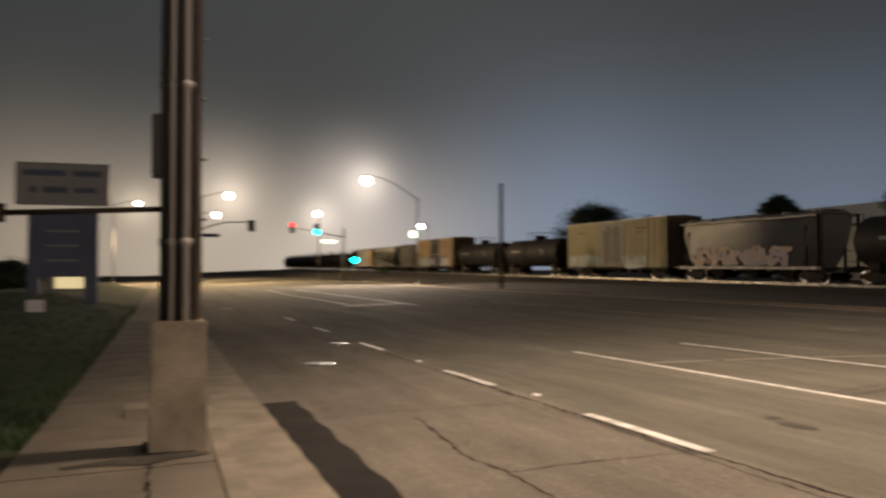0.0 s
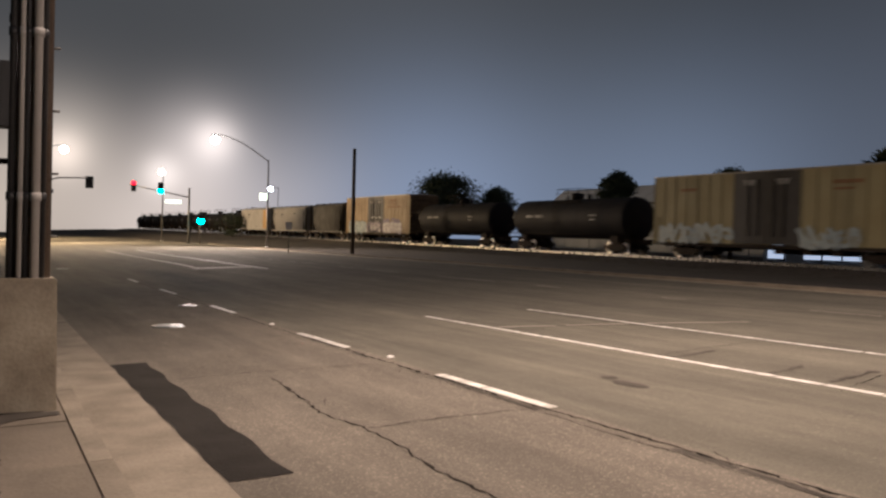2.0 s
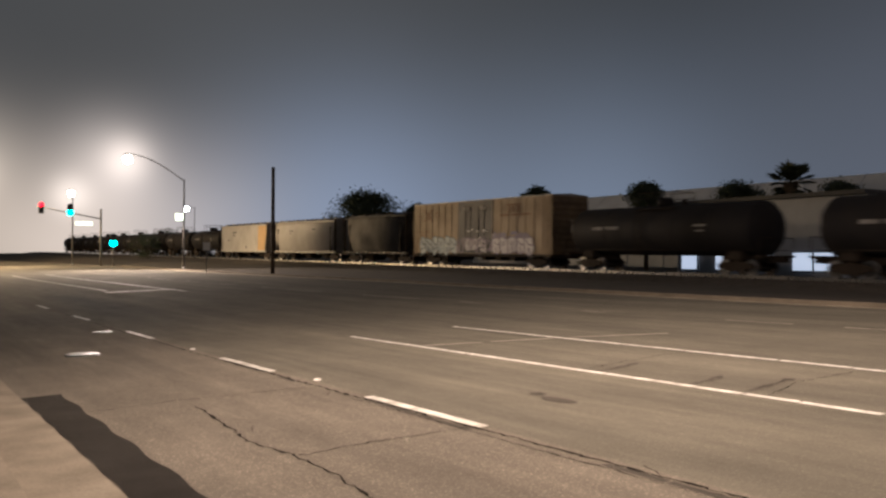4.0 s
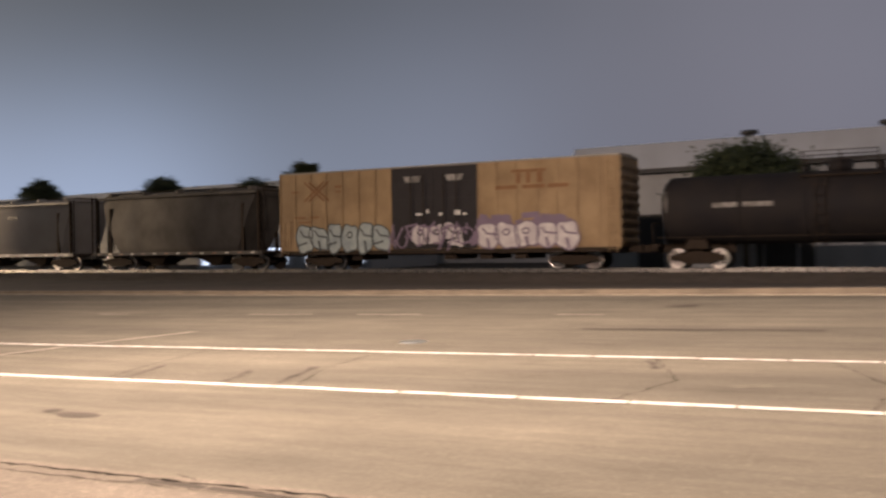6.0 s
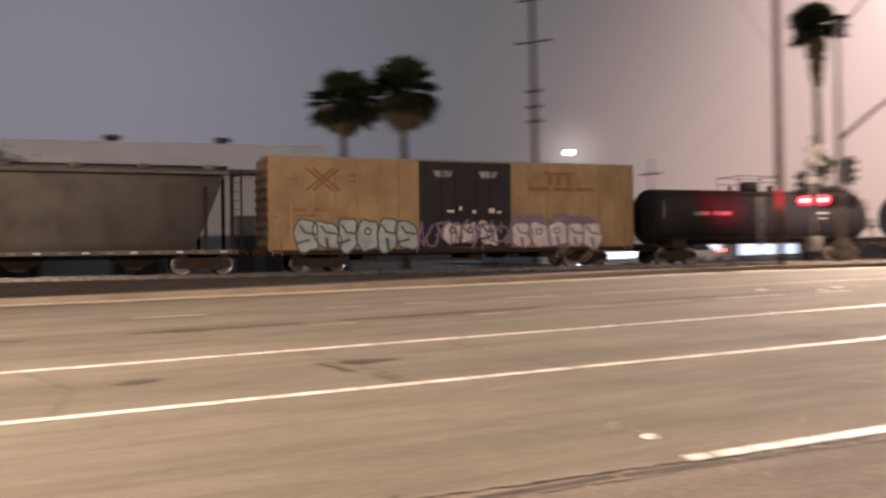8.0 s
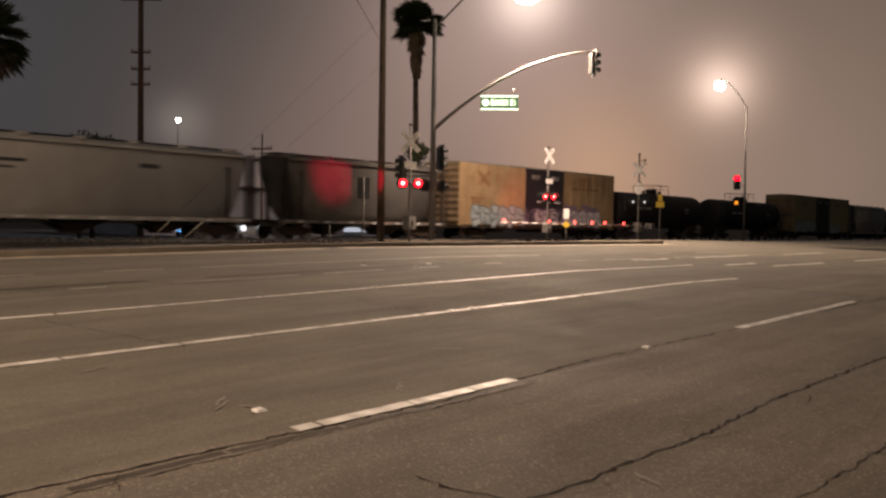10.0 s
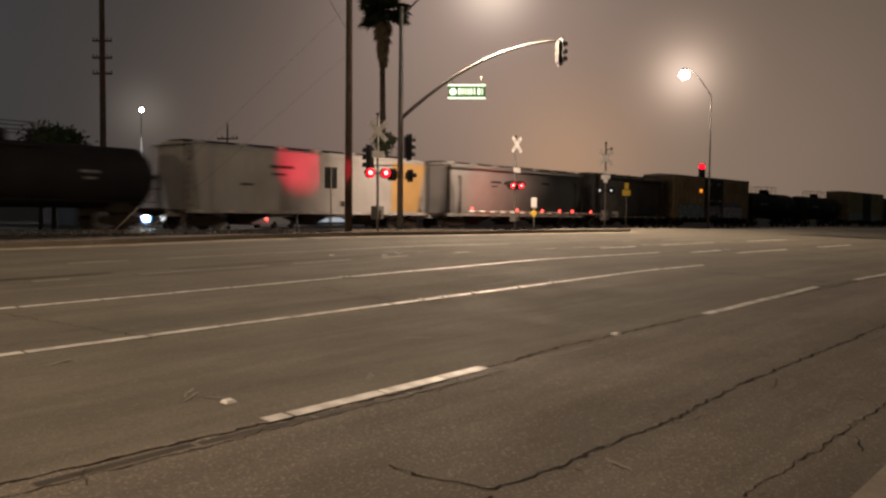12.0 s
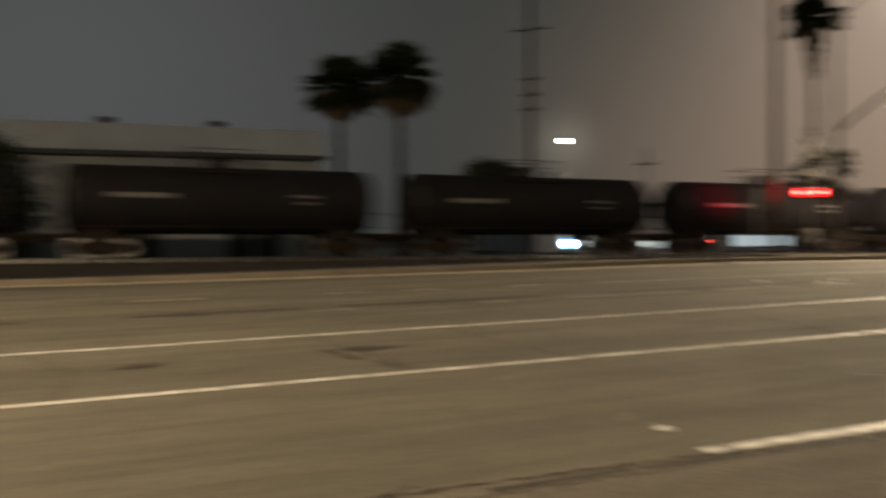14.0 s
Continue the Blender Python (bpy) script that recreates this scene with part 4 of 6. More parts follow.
def hopper(label, paint, length, height=4.5, bays=3, round_side=False, accent=None, inset=2.3, crest=0.75):
    car = thing("hopper_car", label, "hopper car", group="freight train")
    L, W, z0 = length / 2, 1.56, 1.0
    # cross-section: sides bellied or flat, over a ridged roof
    if round_side:
        sec = [(-W + 0.22, z0)] + [(-W + 0.22 * (1 - math.sin(math.pi * k)) , z0 + (height - 0.35 - z0) * k) for k in (0.15, 0.3, 0.45, 0.6, 0.75, 0.9)] + [(-W + 0.3, height - 0.22), (-0.8, height - 0.02)]
    else:
        sec = [(-W, z0), (-W, height - 0.35), (-W + 0.12, height - 0.2), (-0.8, height - 0.04)]
    sec = sec + [(-x, z) for x, z in sec[::-1]]
    b = bmesh.new()
    rings = []
    for y in (-1, 1):
        ring = []
        for x, z in sec:
            # the end sheets slope in towards the bays below
            k = (z - z0) / (height - z0)
            ring.append(b.verts.new((x, y * (L - inset + (inset - crest) * k ** 0.8), z)))
        rings.append(ring)
    n = len(sec)
    for i in range(n):
        f = b.faces.new((rings[0][i], rings[0][(i + 1) % n], rings[1][(i + 1) % n], rings[1][i]))
        f.smooth = round_side
    b.faces.new(rings[0][::-1])
    b.faces.new(rings[1])
    part("body", b, paint, car)
    if not round_side:
        m = max(6, int(length / 1.5))
        for i in range(m + 1):
            k = i / m
            y = (-L + inset + 0.1) * (1 - k) + (L - inset - 0.1) * k
            for sx in (-1, 1):
                q = bmesh.new()
                xa, xb = sorted((sx * W, sx * (W + (0.010 if paint is M_HWHITE else 0.016))))
                box(q, xa, xb, y - 0.05, y + 0.05, z0 + 0.05, height - 0.3)
                part("side_stake", q, paint, car)
    b = bmesh.new()
    for sx in (-1, 1):
        xa, xb = sorted((sx * (W - 0.25), sx * (W + 0.03)))
        box(b, xa, xb, -L + 0.35, L - 0.35, z0 - 0.12, z0 + 0.06)
        box(b, xa, xb, -L + 0.7, L - 0.7, height - 0.36, height - 0.24)
    box(b, -0.3, 0.3, -L, L, 0.68, z0)
    part("side_sill", b, paint, car)
    for s in (-1, 1):
        for y, drop in ((0.575, 0.25), (1.675, 0.9)):
            for sx in (-1, 1):
                b = bmesh.new()
                xa, xb = sorted((sx * (W - 0.14), sx * W))
                box(b, xa, xb, s * (L - y) - 0.075, s * (L - y) + 0.075, z0, height - drop)
                part("end_post", b, M_UNDER if round_side else paint, car)
        b = bmesh.new()
        y0, y1 = sorted((s * (L - inset), s * (L - 0.05)))
        box(b, -W, W, y0, y1, z0 - 0.05, z0 + 0.02)
        part("end_platform", b, M_UNDER, car)
        ladder(car, -W - 0.03, s * (L - 0.35), z0 - 0.3, height - 0.1, M_UNDER, 0.36)
        b = bmesh.new()
        for sx in (-W, W):
            rod(b, (sx, s * (L - 0.2), z0 + 0.1), (sx, s * (L - 0.2), height - 0.25), 0.03, n=6)
        rod(b, (-W, s * (L - 0.2), height - 0.25), (W, s * (L - 0.2), height - 0.25), 0.03, n=6)
        part("end_rail", b, M_UNDER, car)
    for i in range(bays):
        y = (i - (bays - 1) / 2) * (length - 6.8) / max(1, bays - 0.5)
        b = bmesh.new()
        vs = [b.verts.new((sx * u, y + sy * v, z)) for u, v, z in ((1.3, 1.5, z0), (0.55, 0.35, 0.34)) for sx, sy in ((-1, -1), (1, -1), (1, 1), (-1, 1))]
        for f in ((3, 2, 1, 0), (4, 5, 6, 7), (0, 1, 5, 4), (1, 2, 6, 5), (2, 3, 7, 6), (3, 0, 4, 7)):
            b.faces.new([vs[j] for j in f])
        box(b, -0.8, 0.8, y - 0.3, y + 0.3, 0.26, 0.34)
        part("discharge_bay", b, M_UNDER, car)
    b = bmesh.new()
    box(b, -0.72, 0.72, -L + 0.6, L - 0.6, height + 0.03, height + 0.07)
    part("roof_walk", b, M_UNDER, car)
    m = int(length / 2.4)
    for i in range(m):
        b = bmesh.new()
        y = -L + 1.4 + i * (length - 2.8) / (m - 1)
        lathe(b, [(height - 0.15, 0.3), (height + 0.03, 0.3), (height + 0.06, 0.25), (height + 0.06, 0.01)], "z", 14, (-0.9, y, 0))
        part("hatch", b, paint, car)
    truck(car, -L + 1.75)
    truck(car, L - 1.75)
    coupler(car, L)
    if accent == "rust":
        scrawl(car, -W - 0.075, -5.2, 5.6, 1.25, 2.35, M_TAGR, 31, label="rust-red sprayed graffiti", n=11, thick=0.3)
        scrawl(car, -W - 0.085, -5.0, 2.4, 1.2, 2.1, M_TAG3, 32, label="dark violet sprayed shading", n=8, thick=0.2)
    if accent == "orange":
        q = bmesh.new()
        ends = [(-L + inset, z0 + 0.1), (-L + inset + 2.4, z0 + 0.1), (-L + inset + 2.4, height - 0.4), (-L + crest + 0.12, height - 0.4)]
        rows = [[q.verts.new((x, u, v)) for u, v in ends] for x in (-W - 0.016, -W)]
        q.faces.new(rows[0])
        for i in range(4):
            q.faces.new((rows[0][i], rows[1][i], rows[1][(i + 1) % 4], rows[0][(i + 1) % 4]))
        part("painted_panel", q, M_HORANGE, car, "orange painted panel near the end")
        bars(car, -W - 0.066, [(3.0, 3.4, 1.6, 0.16), (3.2, 3.0, 0.9, 0.12), (5.3, 2.4, 0.8, 0.12), (-1.5, 1.5, 0.4, 0.3)], M_TRIM)
    if accent == "sign":
        bars(car, -W + 0.02, [(3.2, 3.3, 1.2, 0.14), (3.4, 3.0, 0.7, 0.1), (-3.0, 3.4, 1.0, 0.2)], M_TRIM)
    for i in range(int(length / 0.9)):
        y = -L + 0.8 + i * 0.9
        q = bmesh.new()
        box(q, -W - 0.038, -W - 0.03, y, y + 0.28, z0 - 0.06, z0 + 0.0)
        part("reflector_strip", q, M_TAGR if i % 2 else M_SIGNW, car)
    return car


def tank(label, length, radius=1.5):
    car = thing("tank_car", label, "tank car", group="freight train")
    L, zc = length / 2, 1.02 + radius
    b = bmesh.new()
    e = L - 0.32
    prof = [(-e, 0.05), (-e + 0.03, 0.55 * radius), (-e + 0.16, 0.85 * radius), (-e + 0.38, 0.98 * radius), (-e + 0.55, radius)]
    lathe(b, prof + [(-s, r) for s, r in prof[::-1]], "y", 36, (0, 0, zc))
    part("barrel", b, M_TANK, car)
    for y in (-e * 0.55, -e * 0.2, e * 0.2, e * 0.55):
        b = bmesh.new()
        lathe(b, [(y - 0.05, radius - 0.01), (y - 0.05, radius + 0.012), (y + 0.05, radius + 0.012), (y + 0.05, radius - 0.01)], "y", 36, (0, 0, zc))
        part("weld_band", b, M_TANK, car)
    b = bmesh.new()
    top = zc + radius
    lathe(b, [(top - 0.1, 0.5), (top + 0.38, 0.5), (top + 0.45, 0.4), (top + 0.45, 0.01)], "z", 18, (0, 0.2, 0))
    part("dome", b, M_TANK, car)
    b = bmesh.new()
    lathe(b, [(top - 0.05, 0.16), (top + 0.3, 0.16), (top + 0.3, 0.01)], "z", 12, (0, -1.3, 0))
    part("valve", b, M_TANK, car)
    b = bmesh.new()
    rod(b, (0, 1.5, top - 0.05), (0, 1.5, top + 0.25), 0.1)
    part("valve", b, M_TANK, car)
    b = bmesh.new()
    for sx in (-0.95, 0.95):
        for y in (-1.2, 0.2, 1.6):
            rod(b, (sx, y, top - 0.35), (sx, y, top + 0.75), 0.022, n=6)
        for z in (0.4, 0.75):
            rod(b, (sx, -1.2, top + z), (sx, 1.6, top + z), 0.02, n=6)
    for y in (-1.2, 1.6):
        rod(b, (-0.95, y, top + 0.75), (0.95, y, top + 0.75), 0.02, n=6)
    part("handrail", b, M_UNDER, car)
    b = bmesh.new()
    box(b, -1.05, -0.45, -1.3, 1.7, top - 0.28, top - 0.22)
    box(b, 0.45, 1.05, -1.3, 1.7, top - 0.28, top - 0.22)
    part("platform", b, M_UNDER, car)
    ladder(car, -radius - 0.1, 0.9, 0.9, top - 0.2, M_UNDER)
    for s in (-1, 1):
        b = bmesh.new()
        y0, y1 = sorted((s * (L - 3.4), s * (L + 0.02)))
        box(b, -0.32, 0.32, y0, y1, 0.68, 1.06)
        part("stub_sill", b, M_UNDER, car)
        b = bmesh.new()
        ya, yb = sorted((s * (L - 2.4), s * (L - 1.4)))
        box(b, -1.25, 1.25, ya, yb, 0.85, 1.3, 0.12)
        part("saddle", b, M_UNDER, car)
        b = bmesh.new()
        yc, yd = sorted((s * (L - 0.35), s * (L - 0.02)))
        box(b, -1.45, 1.45, yc, yd, 0.95, 1.08)
        part("end_step", b, M_UNDER, car)
    b = bmesh.new()
    for s in (-1, 1):
        for sx in (-1.42, 1.42):
            rod(b, (sx, s * (L - 0.1), 1.0), (sx, s * (L - 0.1), 2.0), 0.022, n=6)
        rod(b, (-1.42, s * (L - 0.1), 2.0), (1.42, s * (L - 0.1), 2.0), 0.022, n=6)
    for sx in (-1.45, 1.45):
        rod(b, (sx, -L + 0.3, 1.35), (sx, L - 0.3, 1.35), 0.022, n=6)
    part("grab_rail", b, M_UNDER, car)
    xs = -radius - 0.014
    bars(car, xs, [(e * 0.62, zc + 0.16, 1.0, 0.2), (e * 0.62 - 1.3, zc + 0.16, 1.2, 0.2), (e * 0.95, zc + 0.35, 0.05, 0.9)], M_DULL, "lettering", "white lettering on black")
    bars(car, xs, [(-e * 0.5, zc + 0.2, 0.9, 0.12), (-e * 0.5, zc - 0.1, 0.6, 0.1)], M_DULL, "lettering", "white lettering on black")
    truck(car, -L + 1.9)
    truck(car, L - 1.9)
    coupler(car, L)
    return car


# (front, back) along the train in metres at the clip's start, and the car
TRAIN = [
    (8.0, 24.0, tank("black tank car with white lettering, rolling on the track", 15.4)),
    (25.2, 41.4, None),
    (42.4, 58.9, hopper("light grey covered hopper with rust-red graffiti, rolling on the track", M_HLIGHT, 16.2, 4.55, 3, True, "rust")),
    (59.9, 78.4, boxcar("faded yellow boxcar with a black door, rolling on the track", M_YOLD, 18.3, 5.16, False)),
    (80.4, 97.0, None),
    (98.5, 115.3, None),
    (115.85, 134.35, boxcar("yellow boxcar with black double door and graffiti, rolling on the track", M_YBOX)),
    (135.2, 148.8, hopper("short dark grey hopper car, rolling on the track", M_HGREY, 13.4, 4.6, 2, True)),
    (149.7, 167.9, hopper("pale grey round-sided covered hopper, rolling on the track", M_HLIGHT, 17.8, 4.5, 3, True, "sign", 1.6, 0.5)),
    (169.0, 187.4, hopper("white covered hopper with an orange end panel, rolling on the track", M_HWHITE, 18.2, 4.5, 3, False, "orange", 1.15, 0.4)),
]
short = tank("short black tank car with white lettering, rolling on the track", 14.0, 1.46)
s = 188.2
for i in range(9):
    c = short if i == 0 else copy_thing(short, Matrix.Identity(4))
    TRAIN.append((s, s + 14.1, c))
    s += 15.0
TRAIN = [(a, b, c if c else copy_thing(TRAIN[0][2], Matrix.Identity(4))) for a, b, c in TRAIN]


# ---- street furniture ----
def ground_at(x, y):
    return Matrix.Translation((x, y, land(x, y)))


def post_with_conduits():
    """The timber power pole with its conduits in a concrete base, on the pavement."""
    z = land(0.2, 8.25) + 0.12
    t = thing("power_pole", "dark timber power pole with grey conduits in a concrete base", "power pole", Matrix.Translation((0.2, 8.28, z)))
    b = bmesh.new()
    box(b, -0.245, 0.245, -0.26, 0.24, 0.0, 1.14, 0.012)
    part("concrete_base", b, M_BASE, t, "stained concrete base", bevel=0.015)
    b = bmesh.new()
    box(b, -0.30, 0.27, -0.30, 0.28, -0.05, 0.012)
    part("base_joint", b, M_CRACK, t)
    b = bmesh.new()
    rod(b, (0.03, 0.05, 1.1), (0.03, 0.05, 13.0), 0.165, 0.13, 20)
    part("pole", b, M_POLE, t)
    for x, y, r, m, h in ((-0.065, -0.15, 0.022, M_PVC, 9.5), (0.055, -0.17, 0.036, M_PVC, 11.0), (-0.135, -0.10, 0.03, M_BLACK, 10.0), (-0.02, -0.155, 0.02, M_BLACK, 8.0), (0.115, -0.13, 0.022, M_BLACK, 10.0)):
        b = bmesh.new()
        rod(b, (x, y, 1.1), (x, y, h), r, r, 12)
        for q in np.arange(1.8, h, 1.4):
            rod(b, (x, y, q), (x, y, q + 0.07), r * 1.3, r * 1.3, 12)
        part("conduit", b, m, t)
    b = bmesh.new()
    box(b, -0.24, -0.15, -0.12, 0.1, 2.42, 2.98)
    part("switch_box", b, M_BLACK, t, "narrow black switch box", bevel=0.01)
    for q in np.arange(2.5, 6.0, 0.42):
        b = bmesh.new()
        box(b, -0.17, -0.12, -0.06, 0.06, q, q + 0.05)
        part("cable_clamp", b, M_BLACK, t)
    for q in np.arange(1.5, 8, 0.55):
        b = bmesh.new()
        rod(b, (0.17, 0.02, q), (0.24, 0.0, q), 0.012, n=6)
        part("step_bolt", b, M_GALV, t)
    b = bmesh.new()
    rod(b, (-0.12, 0.02, 2.14), (-1.46, 0.05, 2.08), 0.026, 0.026, 10)
    rod(b, (-1.46, 0.05, 2.0), (-1.46, 0.05, 2.16), 0.034, n=10)
    part("side_arm", b, M_UNDER, t, "thin rusty horizontal arm")
    b = bmesh.new()
    tube(b, [Vector((0.1, 0.05, 11.5)), Vector((1.2, 0.0, 12.2)), Vector((2.4, -0.1, 12.5)), Vector((3.3, -0.18, 12.55))], [0.03] * 4)
    part("lamp_arm", b, M_GALV, t)
    b = bmesh.new()
    lathe(b, [(12.46, 0.02), (12.48, 0.2), (12.56, 0.19), (12.64, 0.06), (12.65, 0.01)], "z", 16, (3.4, -0.18, 0))
    part("lamp_head", b, M_GALV, t)
    b = bmesh.new()
    lathe(b, [(12.34, 0.01), (12.37, 0.1), (12.45, 0.16), (12.46, 0.01)], "z", 16, (3.4, -0.18, 0))
    part("lamp_lens", b, E_LAMP, t, "glowing lamp lens")


post_with_conduits()
b = bmesh.new()
box(b, -0.34, 0.02, 10.35, 10.8, land(0, 10.5) + 0.1, land(0, 10.5) + 0.21, 0.01)
single("utility_cover", b, M_KERB, "pale concrete utility box lid standing proud of the pavement", "utility cover", bevel=0.004)


b = bmesh.new()
edge = [(0.46, 7.92), (0.2, 7.98), (-0.12, 7.99), (-0.42, 7.9), (-0.74, 7.8), (-0.7, 7.72), (-0.4, 7.72), (-0.2, 7.62), (-0.02, 7.56), (0.12, 7.7), (0.46, 7.78)]
b.faces.new([b.verts.new((x, y, land(x, y) + 0.132)) for x, y in edge])
bmesh.ops.triangulate(b, faces=b.faces)
single("pavement_stain", b, M_STAIN, "dark irregular patch on the pavement in front of the pole's base", "stain", "structure")
crack([(-0.02, 7.6), (-0.04, 7.0), (-0.03, 6.2), (-0.06, 5.0)], 0.035, 0.134)


def pylon_sign():
    z = mound(-4.5, 45)
    t = thing("pylon_sign", "grey and blue two-post business sign on the lawn", "pylon sign", Matrix.Translation((-4.5, 45, z)))
    for x0, x1 in ((-1.5, -0.95), (1.0, 1.6)):
        b = bmesh.new()
        box(b, x0, x1, -0.2, 0.2, -0.4, 4.2)
        part("post", b, M_SIGNB, t, bevel=0.02)
    b = bmesh.new()
    box(b, -2.05, 2.1, -0.28, 0.28, 4.45, 6.45)
    h = part("header", b, M_SIGNH, t, "pale header panel", bevel=0.03)
    bars_at = [(-0.8, 5.95, 1.9, 0.28), (1.1, 5.95, 1.3, 0.28), (-1.3, 5.15, 0.3, 0.3), (-0.3, 5.15, 1.1, 0.3), (1.0, 5.15, 1.0, 0.26)]
    q = bmesh.new()
    for x, zz, w, hh in bars_at:
        box(q, x - w / 2, x + w / 2, -0.29, -0.28, zz - hh / 2, zz + hh / 2)
    part("lettering", q, M_SIGNB, h)
    b = bmesh.new()
    box(b, -0.95, 1.0, -0.15, 0.15, 1.0, 4.2)
    p = part("panel", b, M_SIGNB, t, "blue tenant panel", bevel=0.02)
    for zz in (1.8, 2.5, 3.2):
        q = bmesh.new()
        box(q, -0.7, 0.75, -0.165, -0.15, zz - 0.04, zz + 0.04)
        part("divider", q, M_SIGNH, p)


pylon_sign()
t = thing("yard_sign", "small white yard sign on the lawn", "yard sign", Matrix.Translation((-4.0, 32.0, mound(-4.0, 32.0))))
b = bmesh.new()
box(b, -0.28, 0.28, -0.015, 0.015, 0.15, 0.55)
part("board", b, M_SIGNW, t)
b = bmesh.new()
for x in (-0.2, 0.2):
    rod(b, (x, 0, -0.1), (x, 0, 0.2), 0.012, n=6)
part("stake", b, M_GALV, t)


def street_lamp(x, y, height, tip, lens, label, r=0.1, glow=0.3, own_pole=True):
    """A tapered pole with a curved arm to a lamp head at tip (offset from its foot)."""
    t = thing("street_lamp", label, "street lamp", ground_at(x, y), "street lamps")
    zb = land(x, y)
    b = bmesh.new()
    rod(b, (0, 0, -0.3), (0, 0, 0.3), r * 2.0, r * 1.8, 12)
    rod(b, (0, 0, 0.3), (0, 0, height - zb), r, r * 0.6, 14)
    part("pole", b, M_GALV, t)
    tip = Vector(tip) - Vector((x, y, zb))
    top = Vector((0, 0, height - zb - 0.15))
    b = bmesh.new()
    pts = []
    for i in range(9):
        k = i / 8
        pts.append(Vector((tip.x * k, tip.y * k, top.z + (tip.z + 0.12 - top.z) * math.sin(k * math.pi / 2))))
    pipe(b, pts, r * 0.45)
    part("arm", b, M_GALV, t)
    d = Vector((tip.x, tip.y, 0)).normalized()
    h = bmesh.new()
    lathe(h, [(-0.02, 0.02), (0.0, 0.2), (0.09, 0.19), (0.16, 0.08), (0.17, 0.01)], "z", 16, tip)
    bmesh.ops.scale(h, vec=(1.6, 1.1, 1.0), space=Matrix.Translation(-tip), verts=h.verts)
    part("lamp_head", h, M_GALV, t)
    # lens globe swollen to radius glow, to imitate the lamp's bloom
    g = bmesh.new()
    lathe(g, [(-0.02 - glow * 0.9 * (1 - math.cos(math.pi * k / 8)), max(0.01, glow * math.sin(math.pi * k / 8))) for k in range(9)], "z", 18, tip)
    part("lens", g, lens, t, "glowing lamp lens")
    return t


street_lamp(32.75, -77.6, 12.2, (34.96, -76.6, 14.5), E_LAMP, "tall galvanised street lamp with a bright light at the crossing", 0.09, 0.48)
tall_lamp = street_lamp(23.35, 79.6, 8.9, (18.4, 80.0, 10.85), E_LAMP, "tall galvanised street lamp with a bright light in the fog", 0.1, 0.42)
b = bmesh.new()
box(b, -0.75, -0.1, -0.06, 0.06, 4.6, 5.2)
part("lit_sign", b, E_SIGN, tall_lamp, "small lit white sign")
street_lamp(20.5, 118.0, 10.2, (19.5, 113.5, 9.9), E_LAMP, "tall street lamp with a bright light in the fog", 0.1, 0.38)
street_lamp(5.0, 119.0, 12.0, (8.2, 115.0, 12.2), E_LAMP, "tall street lamp with a bright light in the fog", 0.1, 0.48)
street_lamp(3.4, 119.0, 9.4, (6.6, 115.0, 9.5), E_LAMP, "street lamp with a bright light in the fog", 0.1, 0.34)
street_lamp(-8.0, 159.0, 13.6, (-4.0, 155.0, 14.0), E_LAMP, "street lamp with a bright light in the fog", 0.12, 0.45)
street_lamp(79.5, -47.5, 10.6, (77.4, -46.3, 11.0), E_LAMPW, "street lamp with a cold white light behind the railway", 0.06, 0.22)
street_lamp(46, 150.0, 10.6, (44, 148, 10.5), E_LAMPW, "street lamp with a cold white light far off in the fog", 0.09, 0.4)


def signal_head(parent, at, facing, lit, sizes=3, label="", r=0.15):
    """A black signal head; facing: degrees clockwise from +y in which its lenses look; lit: index of the lit lens or None."""
    m = Matrix.Translation(at) @ Matrix.Rotation(radians(-facing), 4, "Z")
    h = new("signal_head")
    h.parent = parent
    h.matrix_basis = m
    b = bmesh.new()
    hh = sizes * 0.36
    box(b, -0.19, 0.19, -0.2, 0.05, -hh / 2, hh / 2)
    box(b, -0.3, 0.3, -0.02, 0.0, -hh / 2 - 0.12, hh / 2 + 0.12)
    part("housing", b, M_BLACK, h, label or "black signal housing", bevel=0.015)
    for i in range(sizes):
        z = hh / 2 - 0.18 - i * 0.36
        b = bmesh.new()
        n = 14
        for k in range(n - 3):
            a0, a1 = math.pi * (-0.15 + 1.3 * k / (n - 3)), math.pi * (-0.15 + 1.3 * (k + 1) / (n - 3))
            p = [(math.cos(a) * 0.165, y, z + math.sin(a) * 0.165) for a, y in ((a0, 0.05), (a1, 0.05), (a1, 0.28), (a0, 0.28))]
            b.faces.new([b.verts.new(v) for v in p])
        part("visor", b, M_BLACK, h)
        b = bmesh.new()
        lathe(b, [(0.05, r), (0.075, r * 0.8), (0.085, 0.01)], "y", 16, (0, 0, z))
        part("lens", b, (E_RED, E_AMBER, E_GREEN)[min(i, 2)] if lit == i else M_GLASS, h, "lit signal lens" if lit == i else "")
    return h


def bearing(x, y):
    """Degrees clockwise from +y towards the viewer's pavement."""
    return math.degrees(math.atan2(-x, -y))


